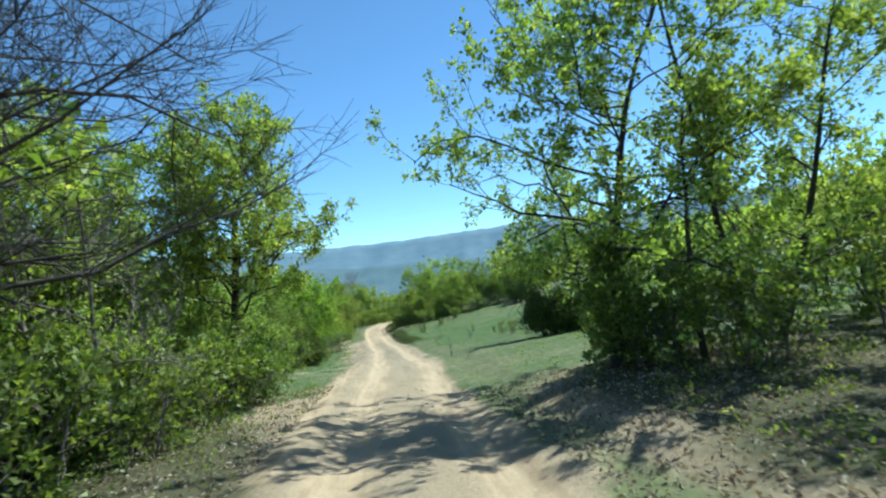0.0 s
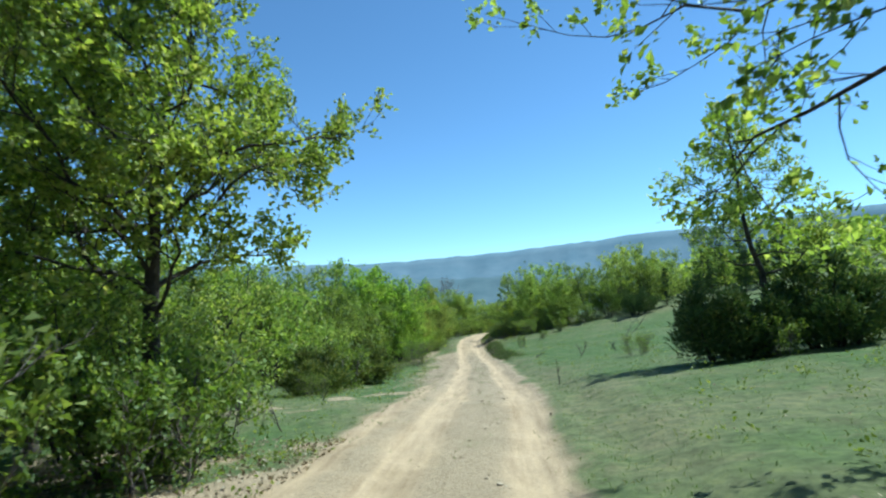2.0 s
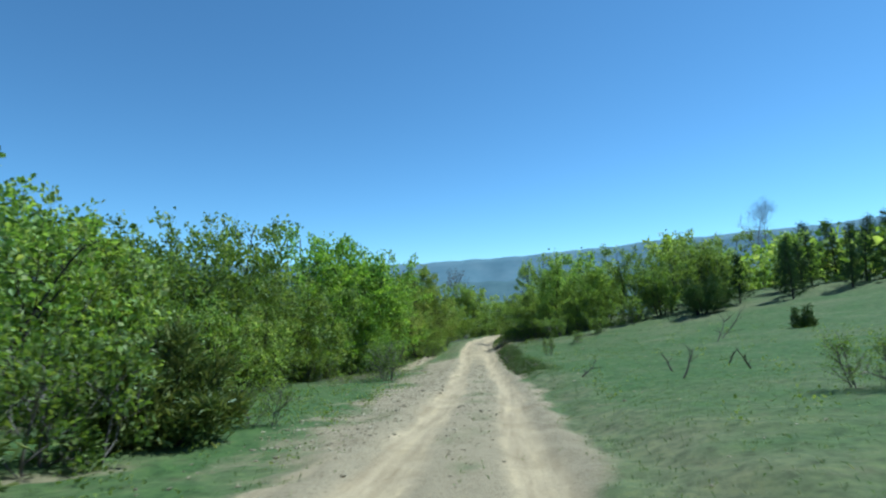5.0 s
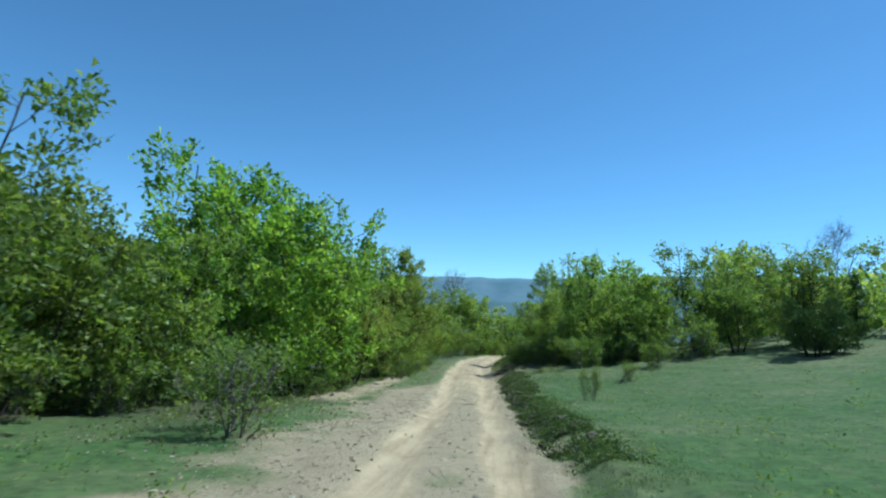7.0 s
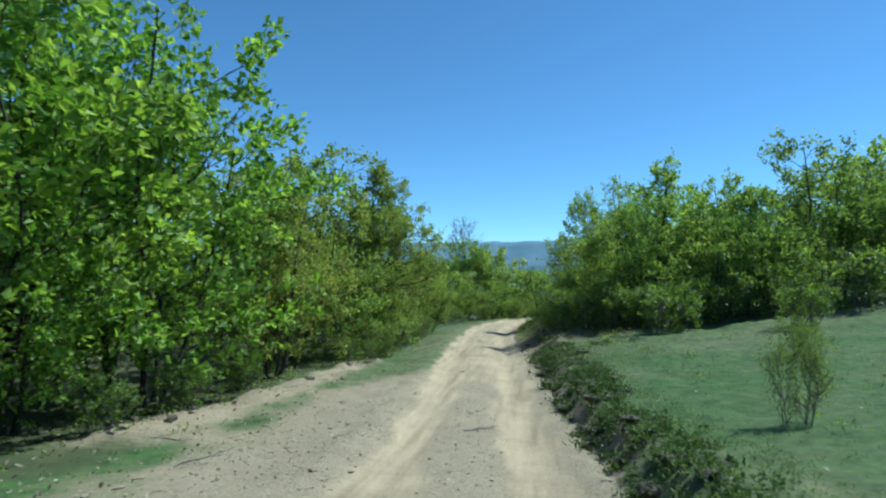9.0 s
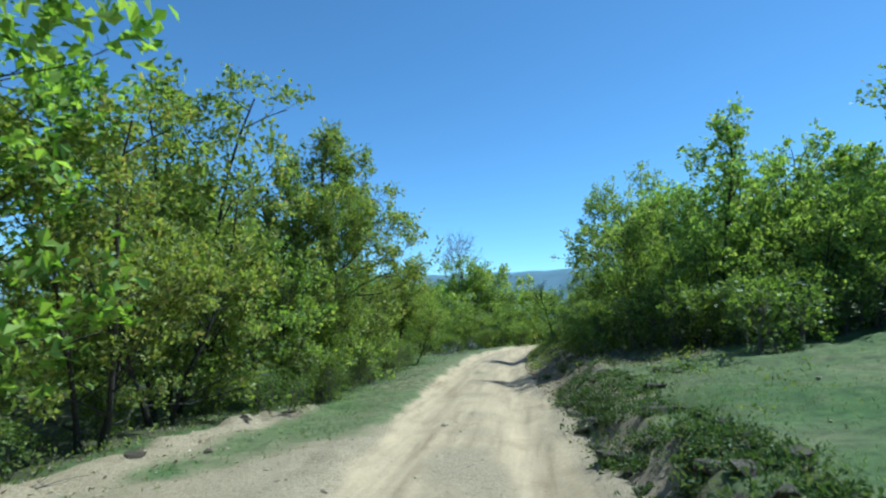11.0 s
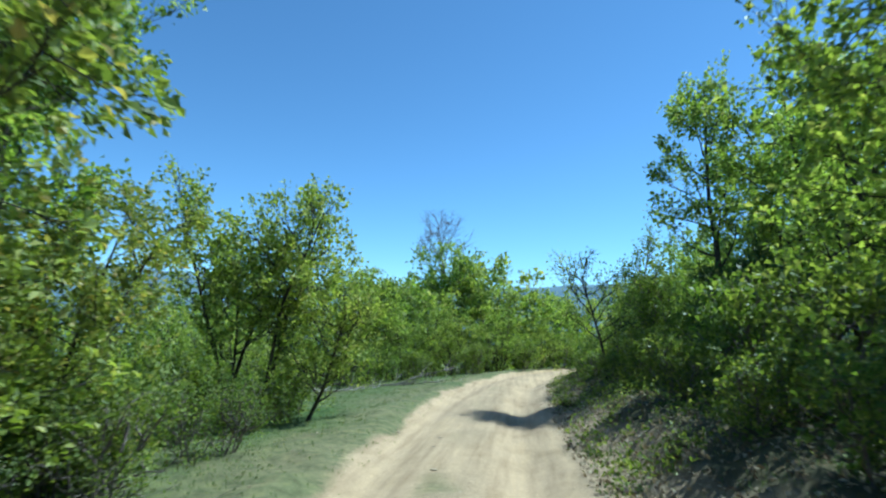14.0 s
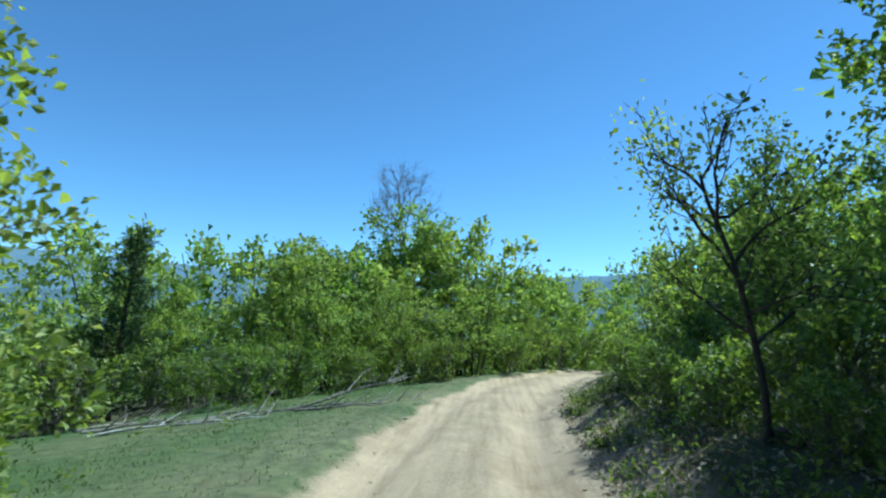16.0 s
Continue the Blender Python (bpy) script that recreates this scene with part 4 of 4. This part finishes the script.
def grass_tufts():
    rng = np.random.default_rng(82)

    def keep(x, y, d):
        return soil_masks(d, x, y)[1] * (1 - soil_masks(d, x, y)[2] * .8) * (.25 + .9 * grain(x, y, 1.1, 91))

    at = np.concatenate([on_ground(rng, 15000, 9, 60, 1.0, 7.0, keep), on_ground(rng, 9000, 14, 84, -5.5, -1.3, keep), on_ground(rng, 9000, 20, 62, 6, 20, keep), on_ground(rng, 9000, 40, 60, 1.1, 2.6, keep), on_ground(rng, 8000, 56, 84, 1.1, 4.0), on_ground(rng, 9000, 54, 84, -5.0, -2.0, keep), on_ground(rng, 5000, 12, 46, -2.6, 1.5, keep)])
    at = np.repeat(at, 3, 0) + rng.normal(0, .03, (len(at) * 3, 3)) * (1, 1, 0)
    way = np.repeat([[0, 0, .8]], len(at), 0)
    s = Shape()
    s.add(*leaves(rng, at - (0, 0, .008), way, .05, .2, .004, 0, .1, True))
    tagged(new("grass_tufts", s.mesh("grass_tufts", GRASS, True)), "short tufts of green and straw-coloured grass", "grass", kind="stuff")


def verge_weeds():
    """Low leafy weeds and dry stalks along the foot of the bushes."""
    rng = np.random.default_rng(86)
    at = np.concatenate([on_ground(rng, 260, 14, 70, -6.2, -4.2), on_ground(rng, 110, 58, 84, 1.9, 4.5), on_ground(rng, 900, 67, 82, 1.15, 4.2, lambda x, y, d: .2 + smooth(.35, .6, grain(x, y, 1.2, 99))), on_ground(rng, 130, 4, 11.5, 2.4, 6.0), on_ground(rng, 130, 5, 16, -5.0, -2.2), on_ground(rng, 90, 66, 88, -6, -3), on_ground(rng, 200, 11, 60, 2.2, 14), on_ground(rng, 60, 16, 46, -4.6, -2.4)])
    n = rng.integers(10, 26, len(at))
    base = np.repeat(at, n, 0)
    off = rng.normal(0, .1, base.shape)
    off[:, 2] = np.abs(off[:, 2]) * 1.1
    s = Shape()
    s.add(*leaves(rng, base + off, off + (0, 0, .3), .06, .55, .01, 0, .25))
    tagged(new("verge_weeds", s.mesh("verge_weeds", SHRUB, True)), "low leafy weeds along the edge of the thicket", "weeds", kind="stuff")


def leaf_litter():
    rng = np.random.default_rng(83)
    at = np.concatenate([on_ground(rng, 13000, 1, 11.5, 1.0, 6.5), on_ground(rng, 9000, 2, 16, -5.2, -2.1), on_ground(rng, 20000, 61.5, 82, 1.0, 4.2), on_ground(rng, 3500, 40, 72, -6.5, -3.2)])
    way = rng.normal(0, 1, (len(at), 3)) * (1, 1, .15)
    s = Shape()
    s.add(*leaves(rng, at + (0, 0, .008), way, .06, .6, .01, 0, .2))
    tagged(new("leaf_litter", s.mesh("leaf_litter", LITTER, True)), "dry tan fallen oak leaves under the trees", "leaf litter", kind="stuff")


def turf_clods():
    """The broken turf edge of the bank beside the track: clods of earth grown over with short leaves."""
    rng = np.random.default_rng(84)
    bank = tagged(thing("turf_bank", "broken edge of earth and turf clods along the track", "earth bank"), kind="stuff")
    shapes = []
    for _ in range(10):
        one = Shape()
        one.add(*lump(rng, 1.0, .5, .34))
        shapes.append(one.mesh("clod", EARTH, True))
    spots = np.concatenate([on_ground(rng, 190, 42, 61, 1.15, 2.2), on_ground(rng, 60, 58, 82, 1.2, 3.0), on_ground(rng, 160, 50, 61, -5.6, -3.0, lambda x, y, d: heap_line(d, y) * .6)])
    blades = []
    for k, p in enumerate(spots):
        size = rng.uniform(.04, .13)
        ob = part("clod", shapes[k % 10], bank)
        ob.matrix_basis = pose(p[0], p[1], p[2] + size * .25, 0, 0, rng.uniform(0, 360)) @ Matrix.Scale(size, 4)
        if p[0] > -2:
            blades.append(p + rng.normal(0, size * .9, (80, 3)) * (1.2, 1.2, .15) + (0, 0, size * .35))
    cover = on_ground(rng, 8000, 41, 62, 1.2, 2.6, lambda x, y, d: smooth(.42, .6, grain(x, y, .5, 95)) * (1 - smooth(1.6, 2.4, d)) * smooth(1.2, 1.5, d + (grain(x, y, .6, 97) - .5) * .5))
    blades.append(np.repeat(cover, 9, 0) + rng.normal(0, .05, (len(cover) * 9, 3)) * (1, 1, .5) + (0, 0, .02))
    s, b = Shape(), np.concatenate(blades)
    s.add(*leaves(rng, b, np.repeat([[0, 0, .35]], len(b), 0), .055, .5, .015, 0, .25))
    part("turf", s.mesh("turf", TURF, True), bank)


def branch(name, label, x, y, length, turn, seed, rise=.05, r=.022, forks=5, mat=None):
    """A dead branch lying on the ground, or a stick that stands in it."""
    rng = np.random.default_rng(seed)
    root = thing(name, label, "branch")
    root.matrix_basis = pose(x, y, float(surface(x, y)) - .01, 0, 0, turn)
    line = bough(rng, (0, 0, r), (1, 0, rise), length, 6, .1, 0)
    stem = Shape()
    stem.tube(line, np.linspace(r, r * .3, 7), 6)
    part("stem", stem.mesh("stem", mat or DEADWOOD), root)
    for k in range(forks):
        p = line[int(rng.integers(1, 6))]
        side = bough(rng, p, (rng.uniform(.3, 1), rng.choice([-1, 1]) * rng.uniform(.5, 1), rise + rng.uniform(0, .5)), length * rng.uniform(.2, .45), 4, .15, 0)
        twig = Shape()
        twig.tube(side, np.linspace(r * .5, r * .15, 5), 4)
        part("side_branch", twig.mesh("side_branch", mat or DEADWOOD), root)
    return root


EARTH = bark_material("bank_earth", (0.04, 0.03, 0.02), (0.14, 0.10, 0.065), 6)
pebbles()
grass_tufts()
verge_weeds()
leaf_litter()
turf_clods()
rng = np.random.default_rng(85)
for k, (x, y, size) in enumerate(((1.02, 19.9, .09), (2.15, 17.2, .06), (.9, 15.5, .05), (2.06, 35.1, .11), (-1.5, 33.2, .07), (-2.2, 34.6, .06), (-.67, 50.7, .06), (-1.9, 46.9, .07), (-1.5, 47.2, .05), (-2.1, 47.4, .06),
                                  (-1.75, 46.6, .05), (3.4, 38.5, .07), (6.2, 42.0, .06), (4.6, 46.2, .08), (-2.9, 39.6, .06), (-3.1, 36.2, .07), (5.3, 52.4, .1), (.6, 27.8, .05), (-.2, 13.0, .05), (3.9, 33.0, .05))):
    field_stone(x, y, size, 200 + k)
# Fallen branches at the edge of the grass, and sticks on the meadow
for k, (x, y, length, turn) in enumerate(((-7.0, 77.6, 1.9, 38), (-5.7, 78.9, 1.7, 10))):
    branch("fallen_branch", "thick pale dead branch stripped of bark on the grass", x, y, length, turn, 380 + k, .1, .03, 3, PALEWOOD)
for k, (x, y, length, turn) in enumerate(((-6.9, 78.7, 2.2, 35), (-5.9, 79.4, 2.6, 10), (-5.2, 79.8, 2.0, -15), (-7.4, 78.0, 1.8, 50), (-4.6, 79.6, 1.7, 20), (-6.3, 80.2, 2.4, -5), (-8.0, 78.6, 2.0, 70), (-5.5, 78.9, 1.4, 80), (-7.0, 79.2, 2.4, 5), (-6.2, 79.0, 2.2, 25), (-5.0, 80.4, 2.4, 15), (-4.2, 80.8, 2.0, -10))):
    branch("fallen_branch", "dead grey branch lying on the grass by the hedge", x, y, length, turn, 300 + k, .1, .03, 6)
for k, (x, y, length, turn, rise) in enumerate(((5.2, 34.1, .9, 40, .9), (5.5, 36.1, .5, 110, 1.4), (10.2, 45.8, 2.6, 50, .45), (3.4, 37.4, .9, 30, .5), (6.9, 34.8, .5, 200, 1.6), (7.0, 36.4, .45, 20, 1.2), (9.6, 44.6, 1.8, 65, .5),
                                                (2.9, 22.6, .6, 80, 2.2), (-2.1, 16.7, .6, 150, 1.2), (-2.8, 21.2, .4, 60, 1.5), (5.0, 55.0, .5, 10, 1.5))):
    branch("dead_stick", "dark dead stick standing up from the meadow grass", x, y, length, turn, 330 + k, rise, .013 if y < 30 else .024, 6, BARK)
for k, (x, y, length, turn) in enumerate(((-.45, 52.3, .55, 25), (-4.0, 52.4, 1.3, 30), (-4.5, 51.0, 1.0, 10), (-3.2, 49.6, .7, 60), (-4.9, 55.0, 1.2, -20), (-3.7, 64.0, 1.3, 40), (-3.5, 65.4, 1.0, 70), (-3.8, 62.6, 1.1, 20), (-3.9, 66.8, 1.2, -30), (1.7, 63.4, .9, 50), (2.2, 66.0, 1.1, 10), (1.6, 68.4, .8, 100), (2.6, 70.4, 1.0, 30), (1.9, 60.8, .8, 140))):
    branch("fallen_twig", "thin dry twig lying on the bare earth", x, y, length, turn, 350 + k, .02, .012, 4)
